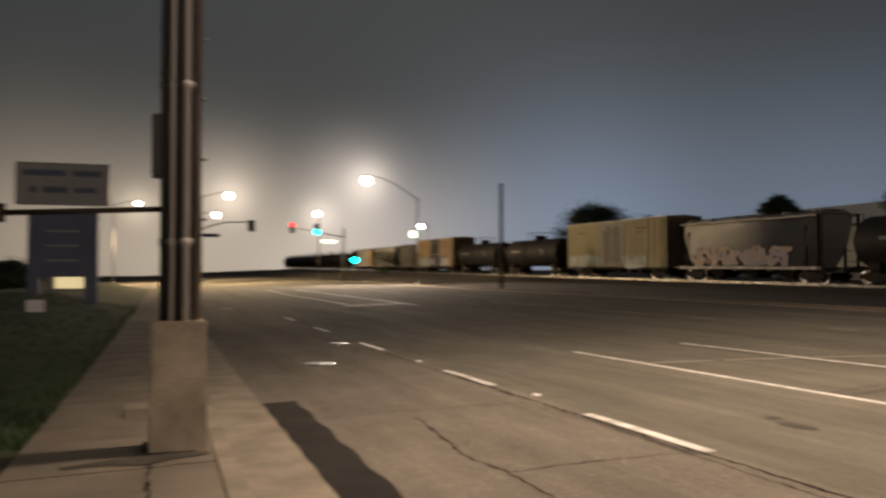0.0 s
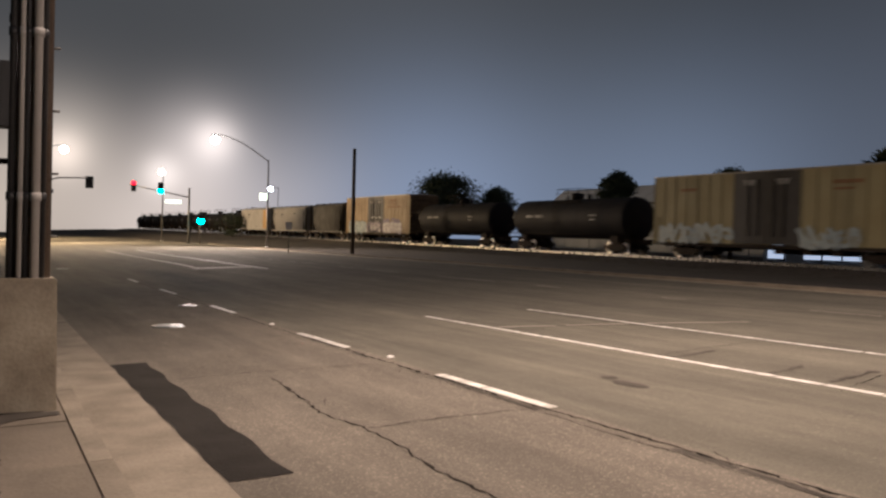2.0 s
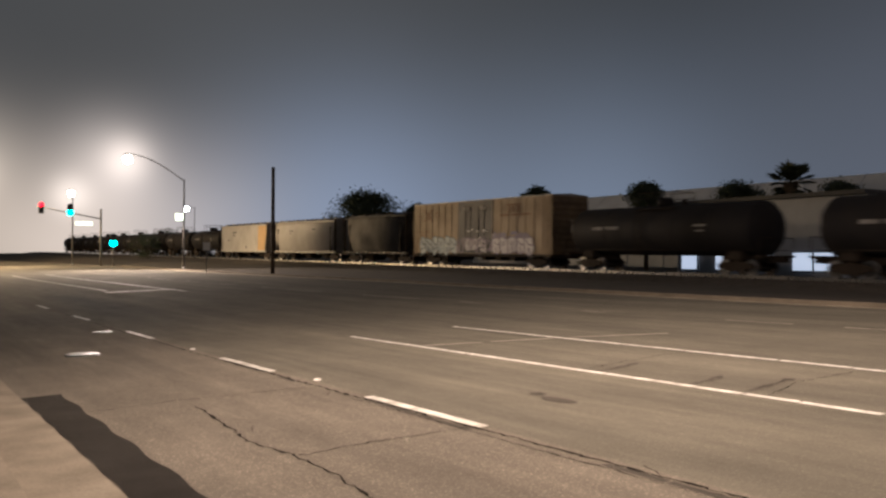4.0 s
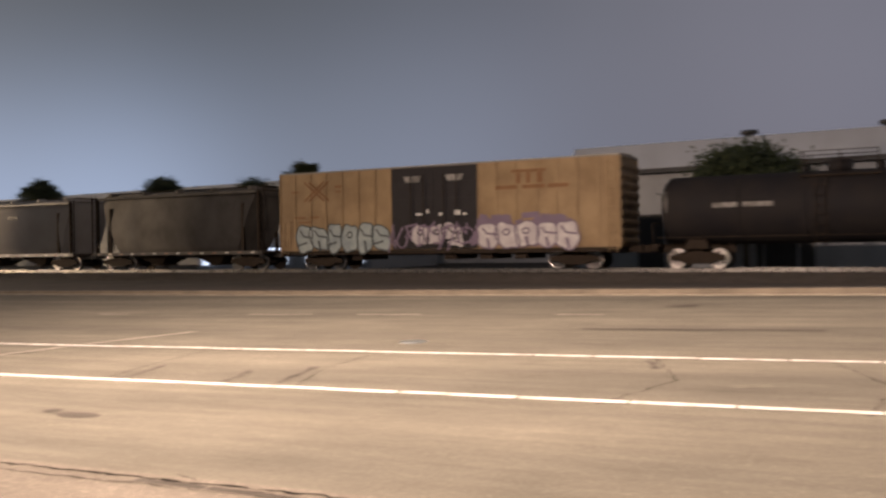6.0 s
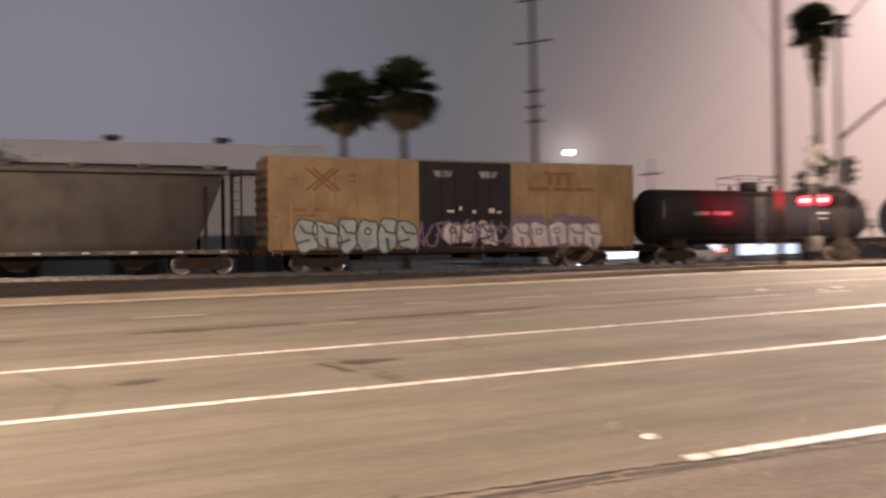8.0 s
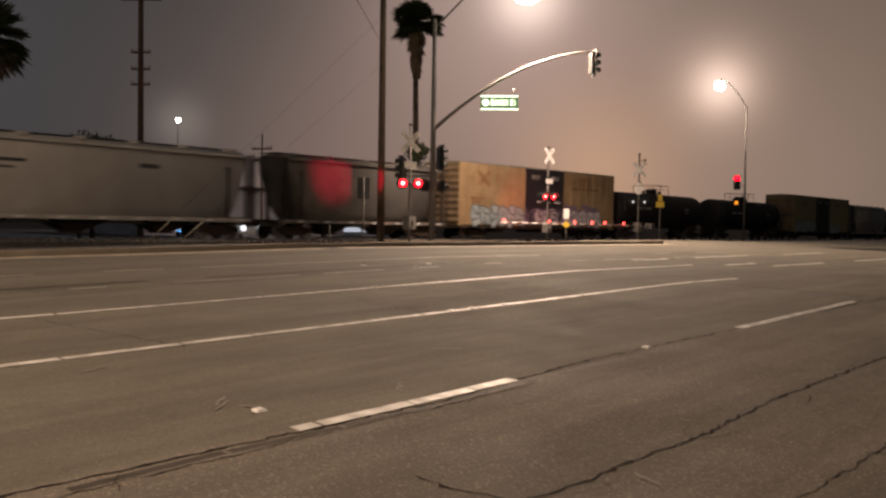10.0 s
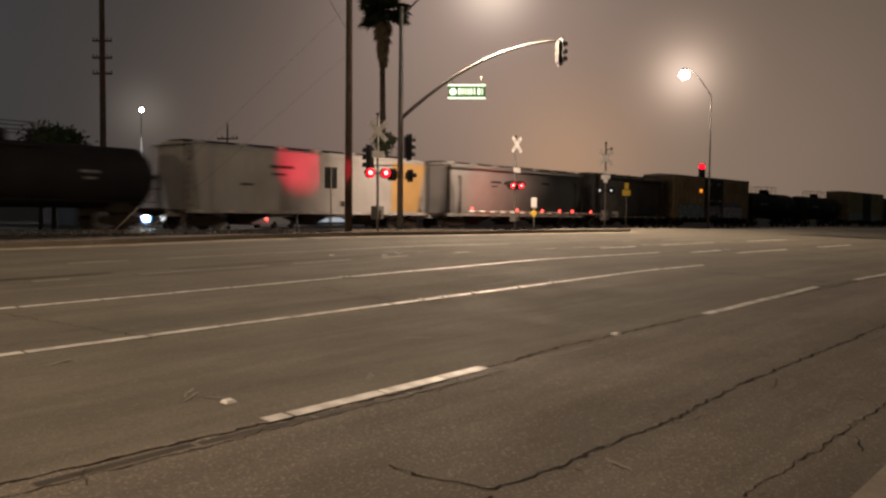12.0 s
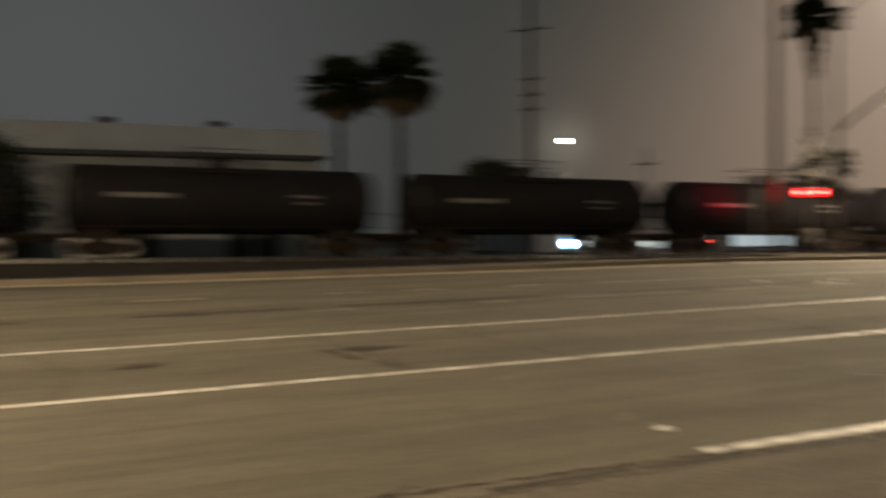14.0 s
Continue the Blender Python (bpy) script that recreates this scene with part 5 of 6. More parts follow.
def mast_arm():
    x, y = 29.3, -31.7
    zb = land(x, y)
    t = thing("traffic_signal_mast", "galvanised traffic signal mast with a long curved arm and street lamp", "traffic signal", ground_at(x, y))
    b = bmesh.new()
    rod(b, (0, 0, -0.3), (0, 0, 11.3), 0.16, 0.1, 16)
    rod(b, (0, 0, -0.2), (0, 0, 0.35), 0.24, 0.22, 12)
    part("pole", b, M_GALV, t)
    tip = Vector((23.1 - x, -36.5 - y, 9.75 - zb))
    start = Vector((0, 0, 5.9 - zb))
    pts = []
    for i in range(13):
        k = i / 12
        rise = start.z + (tip.z - start.z) * (1 - (1 - k) ** 1.9)
        pts.append(Vector((tip.x * k, tip.y * k, rise)))
    b = bmesh.new()
    tube(b, pts, [0.10 - 0.005 * i for i in range(13)])
    part("mast_arm", b, M_GALV, t)
    signal_head(t, tip + Vector((0, 0, -0.55)), 215, None, 3, "grey signal housing seen from behind")
    signal_head(t, Vector((-0.35, -0.25, 4.5 - zb)), 200, None, 3, "black signal housing with a backplate")
    signal_head(t, Vector((30.43 - x, -30.62 - y, 3.95 - zb)), 75, None, 3, "black signal housing seen from its side")
    b = bmesh.new()
    rod(b, (0, 0, 3.6 - zb), (30.43 - x, -30.62 - y, 3.6 - zb), 0.03, n=8)
    part("bracket", b, M_BLACK, t)
    signal_head(t, Vector((0.25, 0.35, 3.15 - zb)), 90, None, 1, "black pedestrian signal box")
    signal_head(t, Vector((-0.35, -0.35, 3.1 - zb)), 200, None, 1, "black pedestrian signal box")
    d = Vector((tip.x, tip.y, 0)).normalized()
    sgn = new("street_sign")
    sgn.parent = t
    c = Vector((26.85 - x, -33.85 - y, 7.27 - zb))
    sgn.matrix_basis = Matrix.Translation(c) @ Matrix.Rotation(math.atan2(d.y, d.x), 4, "Z")
    b = bmesh.new()
    box(b, -0.92, 0.92, -0.08, 0.08, -0.36, 0.36)
    part("sign_box", b, E_SIGNG, sgn, "dark green lit panel", bevel=0.02)
    for sy in (-1, 1):
        b = bmesh.new()
        ya, yb = sorted((sy * 0.082, sy * 0.09))
        box(b, -0.92, 0.92, ya, yb, 0.28, 0.35)
        box(b, -0.92, 0.92, ya, yb, -0.35, -0.28)
        for xx, w in ((-0.36, 0.15), (-0.2, 0.1), (-0.06, 0.1), (0.08, 0.1), (0.22, 0.12), (0.38, 0.1), (0.6, 0.15), (0.76, 0.08)):
            box(b, xx - w / 2 + 0.02, xx + w / 2 - 0.02, ya, yb, -0.14, 0.16)
        lathe(b, [(ya, 0.17), (yb, 0.17)], "y", 14, (-0.68 * 1, 0, 0.0))
        part("sign_lettering", b, E_SIGN, sgn, "pale lit bars and a round emblem")
    b = bmesh.new()
    for xx in (-0.7, 0.7):
        rod(b, (xx, 0, 0.34), (xx, 0, 0.75), 0.02, n=6)
    part("bracket", b, M_GALV, sgn)
    b = bmesh.new()
    lt = Vector((25.86 - x, -34.6 - y, 13.15 - zb))
    pipe(b, [Vector((0, 0, 11.0 - zb + zb - 0.2)), Vector((lt.x * 0.5, lt.y * 0.5, lt.z + 0.1)), Vector((lt.x, lt.y, lt.z + 0.15))], 0.045)
    part("lamp_arm", b, M_GALV, t)
    h = bmesh.new()
    lathe(h, [(-0.02, 0.02), (0.0, 0.3), (0.1, 0.28), (0.2, 0.1), (0.21, 0.01)], "z", 16, lt)
    part("lamp_head", h, M_GALV, t)
    # oversized glowing globe, its extra width stands in for the lamp's glare
    g = bmesh.new()
    lathe(g, [(-0.02 - 0.5 * (1 - math.cos(math.pi * k / 8)), max(0.01, 0.72 * math.sin(math.pi * k / 8))) for k in range(9)], "z", 20, lt)
    part("lens", g, E_LAMP, t, "glowing lamp lens")


mast_arm()


def crossbuck(parent, z, facing):
    h = new("crossbuck")
    h.parent = parent
    h.matrix_basis = Matrix.Translation((0, 0, z)) @ Matrix.Rotation(radians(-facing), 4, "Z")
    for s in (-1, 1):
        b = bmesh.new()
        box(b, -0.115, 0.115, 0.08 + 0.012 * (s > 0), 0.09 + 0.012 * (s > 0), -0.61, 0.61)
        bmesh.ops.rotate(b, cent=(0, 0, 0), matrix=Matrix.Rotation(radians(s * 42), 3, "Y"), verts=b.verts)
        part("blade", b, M_SIGNW, h, "white reflective blade")
        b = bmesh.new()
        for k in (-0.36, -0.25, 0.25, 0.36):
            box(b, -0.03, 0.03, 0.091 + 0.012 * (s > 0), 0.095 + 0.012 * (s > 0), k - 0.02, k + 0.02)
        bmesh.ops.rotate(b, cent=(0, 0, 0), matrix=Matrix.Rotation(radians(s * 42), 3, "Y"), verts=b.verts)
        part("blade_lettering", b, M_TRIM, h)


def crossing_mast(x, y, facing, height=5.9, buck=4.65, lights=2.7, gate=None, lit=True, white=False):
    t = thing("crossing_signal", "railway crossing mast with a white crossbuck and red flashing lights", "crossing signal", ground_at(x, y), "crossing signals")
    b = bmesh.new()
    rod(b, (0, 0, -0.4), (0, 0, height), 0.065, 0.055, 12)
    rod(b, (0, 0, -0.4), (0, 0, 0.25), 0.2, 0.16, 12)
    part("mast", b, M_GALV, t)
    crossbuck(t, buck, facing)
    m = Matrix.Rotation(radians(-facing), 4, "Z")
    bar = bmesh.new()
    p, q = m @ Vector((-0.4, 0.05, lights)), m @ Vector((0.4, 0.05, lights))
    rod(bar, p, q, 0.04, n=8)
    part("crossarm", bar, M_BLACK, t)
    for s in (-0.38, 0.38):
        for back in (0, 180):
            mm = Matrix.Rotation(radians(-facing - back), 4, "Z")
            h = new("flasher")
            h.parent = t
            h.matrix_basis = mm @ Matrix.Translation((s, 0.1, lights))
            b = bmesh.new()
            lathe(b, [(0.0, 0.26), (0.012, 0.26), (0.014, 0.15), (0.05, 0.15)], "y", 20)
            part("backplate", b, M_BLACK, h)
            b = bmesh.new()
            e = 0.3 if white else 1.0
            lathe(b, [(0.03, 0.2 * e), (0.06, 0.16 * e), (0.065, 0.01)], "y", 16)
            part("lens", b, (E_HEADW if white else E_RED) if lit else M_GLASS, h, "lit white lens" if white else "lit red lens")
            # pale core added in front of the lens, imitates its overexposed centre
            if not white:
                b = bmesh.new()
                lathe(b, [(0.05, 0.1), (0.075, 0.08), (0.085, 0.01)], "y", 14)
                part("hot_core", b, E_CORE, h, "pale glowing core that imitates the lens's overexposed centre")
            b = bmesh.new()
            for k in range(9):
                a0, a1 = math.pi * k / 9, math.pi * (k + 1) / 9
                b.faces.new([b.verts.new((math.cos(a) * 0.22, yy, math.sin(a) * 0.22)) for a, yy in ((a0, 0.03), (a1, 0.03), (a1, 0.3), (a0, 0.3))])
            part("hood", b, M_BLACK, h)
    b = bmesh.new()
    box(b, -0.22, 0.22, -0.25, 0.25, 0.85, 1.5)
    box(b, -0.3, 0.3, -0.1, 0.1, 1.1, 1.35)
    part("gate_mechanism", b, M_GALV, t, bevel=0.03)
    b = bmesh.new()
    lathe(b, [(height - 0.12, 0.06), (height - 0.06, 0.09), (height - 0.01, 0.05), (height, 0.01)], "z", 14)
    part("bell", b, M_BLACK, t)
    b = bmesh.new()
    box(b, -0.3, 0.3, 0.1, 0.13, lights + 0.75, lights + 1.05)
    bmesh.ops.rotate(b, cent=(0, 0, 0), matrix=m.to_3x3(), verts=b.verts)
    part("track_count_sign", b, M_SIGNW, t)
    if gate:
        g = Vector(gate)
        z = 1.25
        n = int(g.length / 0.42)
        w = bmesh.new()
        rod(w, Vector((0, 0, z)), g + Vector((0, 0, z)), 0.05, n=8)
        arm = part("gate_arm", w, M_SIGNW, t, "lowered white and red gate arm")
        for i in range(0, n, 2):
            b = bmesh.new()
            rod(b, g * (i / n) + Vector((0, 0, z)), g * ((i + 1) / n) + Vector((0, 0, z)), 0.056, n=8)
            part("stripe", b, M_TAGR, arm, "red stripe")
        for k in (0.12, 0.27, 0.37, 0.5, 0.68, 0.98):
            b = bmesh.new()
            lathe(b, [(-0.07, 0.02), (-0.04, 0.055), (0.04, 0.055), (0.07, 0.02)], "z", 12, g * k + Vector((0, 0, z + 0.14)))
            part("gate_light", b, E_REDS, arm, "small red gate light")
        b = bmesh.new()
        rod(b, -g.normalized() * 1.3 + Vector((0, 0, z)), Vector((0, 0, z)), 0.05, n=6)
        box(b, -g.normalized().x * 1.3 - 0.25, -g.normalized().x * 1.3 + 0.25, -g.normalized().y * 1.3 - 0.2, -g.normalized().y * 1.3 + 0.2, z - 0.2, z + 0.2)
        part("counterweight", b, M_GALV, arm)
    return t


crossing_mast(29.4, -30.2, 305, 6.0, 5.1, 3.1)
crossing_mast(30.65, -43.5, 276, 6.1, 5.55, 3.1)
far_mast = crossing_mast(29.0, -51.6, 325, 6.1, 5.0, 2.85, gate=(1.7, 12.6, 0.15), lit=True, white=True)
b = bmesh.new()
rod(b, (0, 0, 5.55), (-0.68, 0.46, 5.6), 0.03, n=8)
rod(b, (-0.68, 0.46, 5.5), (-0.68, 0.46, 5.66), 0.07, n=10)
part("side_arm", b, M_GALV, far_mast, "thin arm with a small bell")
for z, w, h in ((4.05, 0.42, 0.2), (3.5, 0.3, 0.26)):
    b = bmesh.new()
    box(b, -w / 2, w / 2, 0.08, 0.095, z - h / 2, z + h / 2)
    bmesh.ops.rotate(b, cent=(0, 0, 0), matrix=Matrix.Rotation(radians(-325), 3, "Z"), verts=b.verts)
    part("small_sign", b, M_SIGNW, far_mast, "small white plate")
lamp("flasher_light", (29.85, -30.45, 3.1), 3400, (1.0, 0.015, 0.07), 0.12, (36.9, -31.9, 3.95), 34, 1.0)
lamp("flasher_light", (31.1, -43.8, 3.0), 900, (1.0, 0.06, 0.05), 0.12, (36.6, -49.0, 2.4), 50, 1.0)


def junction_pole():
    t = thing("traffic_signal", "galvanised signal pole with a red signal beside the lamp", "traffic signal", ground_at(33.2, -77.3))
    zb = land(33.2, -77.3)
    b = bmesh.new()
    rod(b, (-0.5, -0.25, -0.2), (-0.5, -0.25, 6.2), 0.09, 0.08)
    rod(b, (-0.5, -0.25, 5.5), (0.1, 0.0, 5.5), 0.03)
    part("pole", b, M_GALV, t)
    signal_head(t, Vector((0.15, 0.0, 5.5 - zb - 0.35)), bearing(33, -77), 0, 3, "black signal housing", 0.26)
    signal_head(t, Vector((0.15, 0.0, 3.3 - zb)), bearing(33, -77), None, 1, "black pedestrian signal box")
    b = bmesh.new()
    box(b, -0.02, 0.16, -0.1, 0.1, 3.15 - zb, 3.42 - zb)
    bmesh.ops.translate(b, vec=(-0.05, 0.35, 0), verts=b.verts)
    part("hand_lens", b, E_AMBER, t, "lit amber hand symbol")


junction_pole()


def sign_on_post(x, y, w, h, z, facing, material, label, more=()):
    t = thing("road_sign", label, "road sign", ground_at(x, y), "road signs")
    b = bmesh.new()
    rod(b, (0, 0, -0.3), (0, 0, z + h / 2), 0.035, n=8)
    part("post", b, M_GALV, t)
    b = bmesh.new()
    box(b, -w / 2, w / 2, 0.04, 0.052, z - h / 2, z + h / 2)
    bmesh.ops.rotate(b, cent=(0, 0, 0), matrix=Matrix.Rotation(radians(-facing), 3, "Z"), verts=b.verts)
    part("panel", b, material, t, bevel=0.003)
    for kind, dz, pw, ph, m in more:
        b = bmesh.new()
        box(b, -pw / 2, pw / 2, 0.04, 0.052, -ph / 2, ph / 2)
        if kind == "diamond":
            bmesh.ops.rotate(b, cent=(0, 0, 0), matrix=Matrix.Rotation(radians(45), 3, "Y"), verts=b.verts)
        bmesh.ops.translate(b, vec=(0, 0, z + dz), verts=b.verts)
        bmesh.ops.rotate(b, cent=(0, 0, 0), matrix=Matrix.Rotation(radians(-facing), 3, "Z"), verts=b.verts)
        part("panel", b, m, t, "yellow " + kind, bevel=0.003)


sign_on_post(26.3, -49.5, 0.52, 0.36, 2.35, 330, M_SIGNY, "two yellow warning signs one above the other on a steel post", (("plate", 0.42, 0.26, 0.4, M_SIGNY),))
sign_on_post(29.6, -44.0, 0.34, 0.6, 1.95, 326, M_SIGNW, "white sign above a yellow diamond on a post on the island", (("diamond", -0.66, 0.34, 0.34, M_SIGNY),))
sign_on_post(20.3, 63.5, 0.5, 0.6, 2.1, 200, M_SIGNW, "small white sign on a steel post")
sign_on_post(30.2, -27.9, 0.6, 1.0, 2.85, 118, M_TRIM, "large road sign turned away, its dark back on a steel post")
t = thing("marker_post", "thin dark marker post on the verge beside the railway", "marker post", ground_at(31.0, -26.5))
b = bmesh.new()
rod(b, (0, 0, -0.2), (0, 0, 1.15), 0.045, 0.04, 8)
part("post", b, M_BLACK, t)
b = bmesh.new()
box(b, -0.07, 0.07, -0.05, 0.05, 1.1, 1.22)
part("cap", b, M_BLACK, t, bevel=0.01)
bm = bmesh.new()
box(bm, 27.2, 30.2, -44.2, -42.6, land(28.5, -43.5) - 0.1, land(28.5, -43.5) + 0.16, 0.05)
single("median_island", bm, M_KERB, "raised concrete island at the crossing", "traffic island", "structure", bevel=0.03)


def utility_pole(x, y, height, r, label, arms=(), r_top=None):
    t = thing("utility_pole", label, "utility pole", ground_at(x, y), "utility poles")
    b = bmesh.new()
    rod(b, (0, 0, -0.5), (0, 0, height), r, r_top or r * 0.7, 16)
    part("pole", b, M_POLE, t)
    for z, w, ang in arms:
        b = bmesh.new()
        dx, dy = w / 2 * math.sin(radians(ang)), w / 2 * math.cos(radians(ang))
        rod(b, (-dx, -dy, z), (dx, dy, z), 0.075, n=6)
        a = part("crossarm", b, M_POLE, t)
        for k in (-0.92, -0.55, 0.55, 0.92):
            b = bmesh.new()
            lathe(b, [(z + 0.05, 0.03), (z + 0.12, 0.07), (z + 0.17, 0.04), (z + 0.24, 0.06), (z + 0.28, 0.01)], "z", 8, (dx * k, dy * k, 0))
            part("insulator", b, M_PVC, a)
    return t


utility_pole(33.3, -32.0, 16.5, 0.21, "tall dark timber utility pole at the crossing")
utility_pole(63.3, -34.6, 22.2, 0.26, "tall timber utility pole with crossarms behind the railway", ((21.9, 2.6, 50), (18.4, 3.2, 50), (14.3, 1.5, 50), (13.0, 1.5, 50), (11.8, 1.5, 50)))
utility_pole(25.4, 63.2, 8.25, 0.16, "lone slim timber pole beside the road", r_top=0.13)
utility_pole(58.3, -42.5, 8.4, 0.09, "slim pole behind the railway", ((7.2, 1.9, 70),))
for p, q in (((31.0, -16.9), (33.2, -31.8, 12.0)), ((31.3, -18.4), (33.2, -31.8, 9.5))):
    t = thing("guy_wire", "anchored guy wire with a pale guard tube", "guy wire", ground_at(*p), "guy wires")
    d = Vector(q) - Vector((p[0], p[1], land(*p)))
    b = bmesh.new()
    rod(b, (0, 0, 0), d, 0.004, n=6)
    part("wire", b, M_BLACK, t)
    b = bmesh.new()
    rod(b, d.normalized() * 0.2, d.normalized() * 2.2, 0.03, n=8)
    part("guard", b, M_GUARD, t, "pale plastic guard tube")


def cable(p, q, sag, r=0.016):
    p, q = Vector(p), Vector(q)
    b = bmesh.new()
    pts = [p.lerp(q, k / 14) - Vector((0, 0, sag * 4 * (k / 14) * (1 - k / 14))) for k in range(15)]
    pipe(b, pts, r, 5)
    single("overhead_cable", b, M_BLACK, "thin dark overhead cable between the poles", "cable", group="overhead cables")


cable((33.3, -32.0, 10.6), (0.3, 8.2, 12.6), 0.5, 0.013)


def far_signals():
    """The signals of the next junction, in the fog."""
    t = thing("traffic_signal", "green traffic signal on a pole in the fog", "traffic signal", ground_at(23.7, 109.6))
    zb = land(23.7, 109.6)
    b = bmesh.new()
    rod(b, (0, 0.3, -0.3), (0, 0.3, 4.6 - zb), 0.09, 0.07)
    part("pole", b, M_GALV, t)
    signal_head(t, Vector((0, 0, 3.5 - zb + 0.36)), bearing(23.7, 109.6), 2, 3, "black signal housing", 0.42)
    t = thing("traffic_signal_mast", "signal mast with green and red signals in the fog", "traffic signal", ground_at(22.5, 111))
    zb = land(22.5, 111)
    b = bmesh.new()
    rod(b, (0, 0, -0.3), (0, 0, 7.6 - zb), 0.14, 0.11)
    rod(b, (0, 0, 6.4 - zb), (-7.2, 0.3, 7.7 - zb), 0.08, 0.05)
    part("pole", b, M_GALV, t)
    signal_head(t, Vector((18.96 - 22.5, -0.3, 7.05 - zb + 0.36)), 190, 2, 3, "black signal housing", 0.36)
    signal_head(t, Vector((15.77 - 22.5, -0.3, 7.85 - zb - 0.36)), 188, 0, 3, "black signal housing", 0.26)
    b = bmesh.new()
    box(b, 20.52 - 22.5 - 0.95, 20.52 - 22.5 + 0.95, -0.3, -0.2, 5.6 - zb, 5.98 - zb)
    part("street_sign", b, E_SIGN, t, "white lit street sign panel")
    t = thing("traffic_signal_mast", "signal mast with a curved arm before the foggy junction", "traffic signal", ground_at(2.6, 75))
    zb = land(2.6, 75)
    b = bmesh.new()
    rod(b, (0, 0, -0.3), (0, 0, 6.2 - zb), 0.12, 0.09)
    pipe(b, [Vector((0, 0, 5.0 - zb)), Vector((1.0, 0, 5.55 - zb)), Vector((2.4, 0, 5.95 - zb)), Vector((4.6, 0, 6.05 - zb))], 0.055)
    part("pole", b, M_GALV, t)
    signal_head(t, Vector((4.65, 0, 5.7 - zb)), 10, None, 2, "dark signal housing seen from behind")
    b = bmesh.new()
    box(b, 0.6, 2.0, -0.05, 0.05, 4.7 - zb, 5.0 - zb)
    part("street_sign", b, M_SIGNB, t, "dark street sign panel")


far_signals()


# ---- buildings behind the railway ----
def warehouse():
    t = thing("warehouse", "long pale warehouse with a sheet roof behind the railway", "warehouse", Matrix.Translation((54.0, 0, 0)))
    y0, y1, ze, zr = -14.6, 16.8, 6.25, 8.12
    b = bmesh.new()
    box(b, 0, 30, y0 + 0.4, y1 - 0.4, -0.6, ze)
    part("wall", b, M_WALL, t)
    for y in np.arange(y0 + 0.8, y1 - 0.6, 1.9):
        b = bmesh.new()
        box(b, -0.06, 0, y - 0.06, y + 0.06, -0.3, ze - 0.15)
        part("wall_rib", b, M_WALL, t)
    b = bmesh.new()
    prism(b, [(-0.5, ze), (31, ze), (31, ze + 0.12), (14, zr + 0.9), (0.9, zr), (-0.5, ze + 0.14)], y0, y1)
    r = part("roof", b, M_WROOF, t, "pale sheet-metal roof")
    b = bmesh.new()
    box(b, -0.62, -0.5, y0, y1, ze - 0.12, ze + 0.16)
    part("gutter", b, M_TRIM, r, "dark eaves gutter")
    for y in np.arange(y0 + 0.5, y1, 1.0):
        b = bmesh.new()
        vs = [b.verts.new(v) for v in ((-0.45, y - 0.03, ze + 0.15), (-0.45, y + 0.03, ze + 0.15), (0.9, y + 0.03, zr + 0.03), (0.9, y - 0.03, zr + 0.03), (-0.45, y, ze + 0.19), (0.9, y, zr + 0.06))]
        b.faces.new((vs[0], vs[4], vs[5], vs[3]))
        b.faces.new((vs[4], vs[1], vs[2], vs[5]))
        part("roof_seam", b, M_WROOF, r)
    for y in (-8.1, -1.6, 6.0):
        b = bmesh.new()
        lathe(b, [(zr - 0.1, 0.3), (zr + 0.2, 0.3), (zr + 0.22, 0.55), (zr + 0.42, 0.5), (zr + 0.46, 0.05)], "z", 14, (1.6, y, 0))
        part("roof_vent", b, M_TRIM, r, "dark mushroom roof vent")
    for y in (-10, -3, 4, 11):
        b = bmesh.new()
        box(b, -0.03, 0.02, y - 1.6, y + 1.6, 0.0, 3.6)
        part("shutter_door", b, M_TRIM, t, "closed dark shutter door")


warehouse()


def long_shed():
    """A long low-pitched building further back, beyond the trees."""
    t = thing("long_shed", "long pale shed with a ribbed sheet roof far behind the railway", "shed", Matrix.Translation((78.0, 0, 0)))
    y0, y1, ze, zr = 21.0, 112.0, 7.4, 10.2
    b = bmesh.new()
    box(b, 0.4, 26, y0 + 0.5, y1 - 0.5, -0.6, ze)
    part("wall", b, M_WALL, t)
    b = bmesh.new()
    prism(b, [(-0.5, ze), (26.5, ze), (26.5, ze + 0.14), (13.0, zr + 0.6), (3.0, zr), (-0.5, ze + 0.14)], y0, y1)
    r = part("roof", b, M_WROOF, t, "pale blue-grey sheet-metal roof")
    b = bmesh.new()
    box(b, -0.66, -0.5, y0, y1, ze - 0.1, ze + 0.18)
    part("gutter", b, M_TRIM, r, "dark eaves gutter")
    for y in np.arange(y0 + 3.0, y1, 6.0):
        b = bmesh.new()
        box(b, 0.3, 0.4, y - 0.12, y + 0.12, -0.4, ze - 0.1)
        part("wall_rib", b, M_WALL, t)
        b = bmesh.new()
        vs = [b.verts.new(v) for v in ((-0.45, y - 0.05, ze + 0.15), (-0.45, y + 0.05, ze + 0.15), (3.0, y + 0.05, zr + 0.03), (3.0, y - 0.05, zr + 0.03), (-0.45, y, ze + 0.22), (3.0, y, zr + 0.1))]
        b.faces.new((vs[0], vs[4], vs[5], vs[3]))
        b.faces.new((vs[4], vs[1], vs[2], vs[5]))
        part("roof_seam", b, M_WROOF, r)


long_shed()


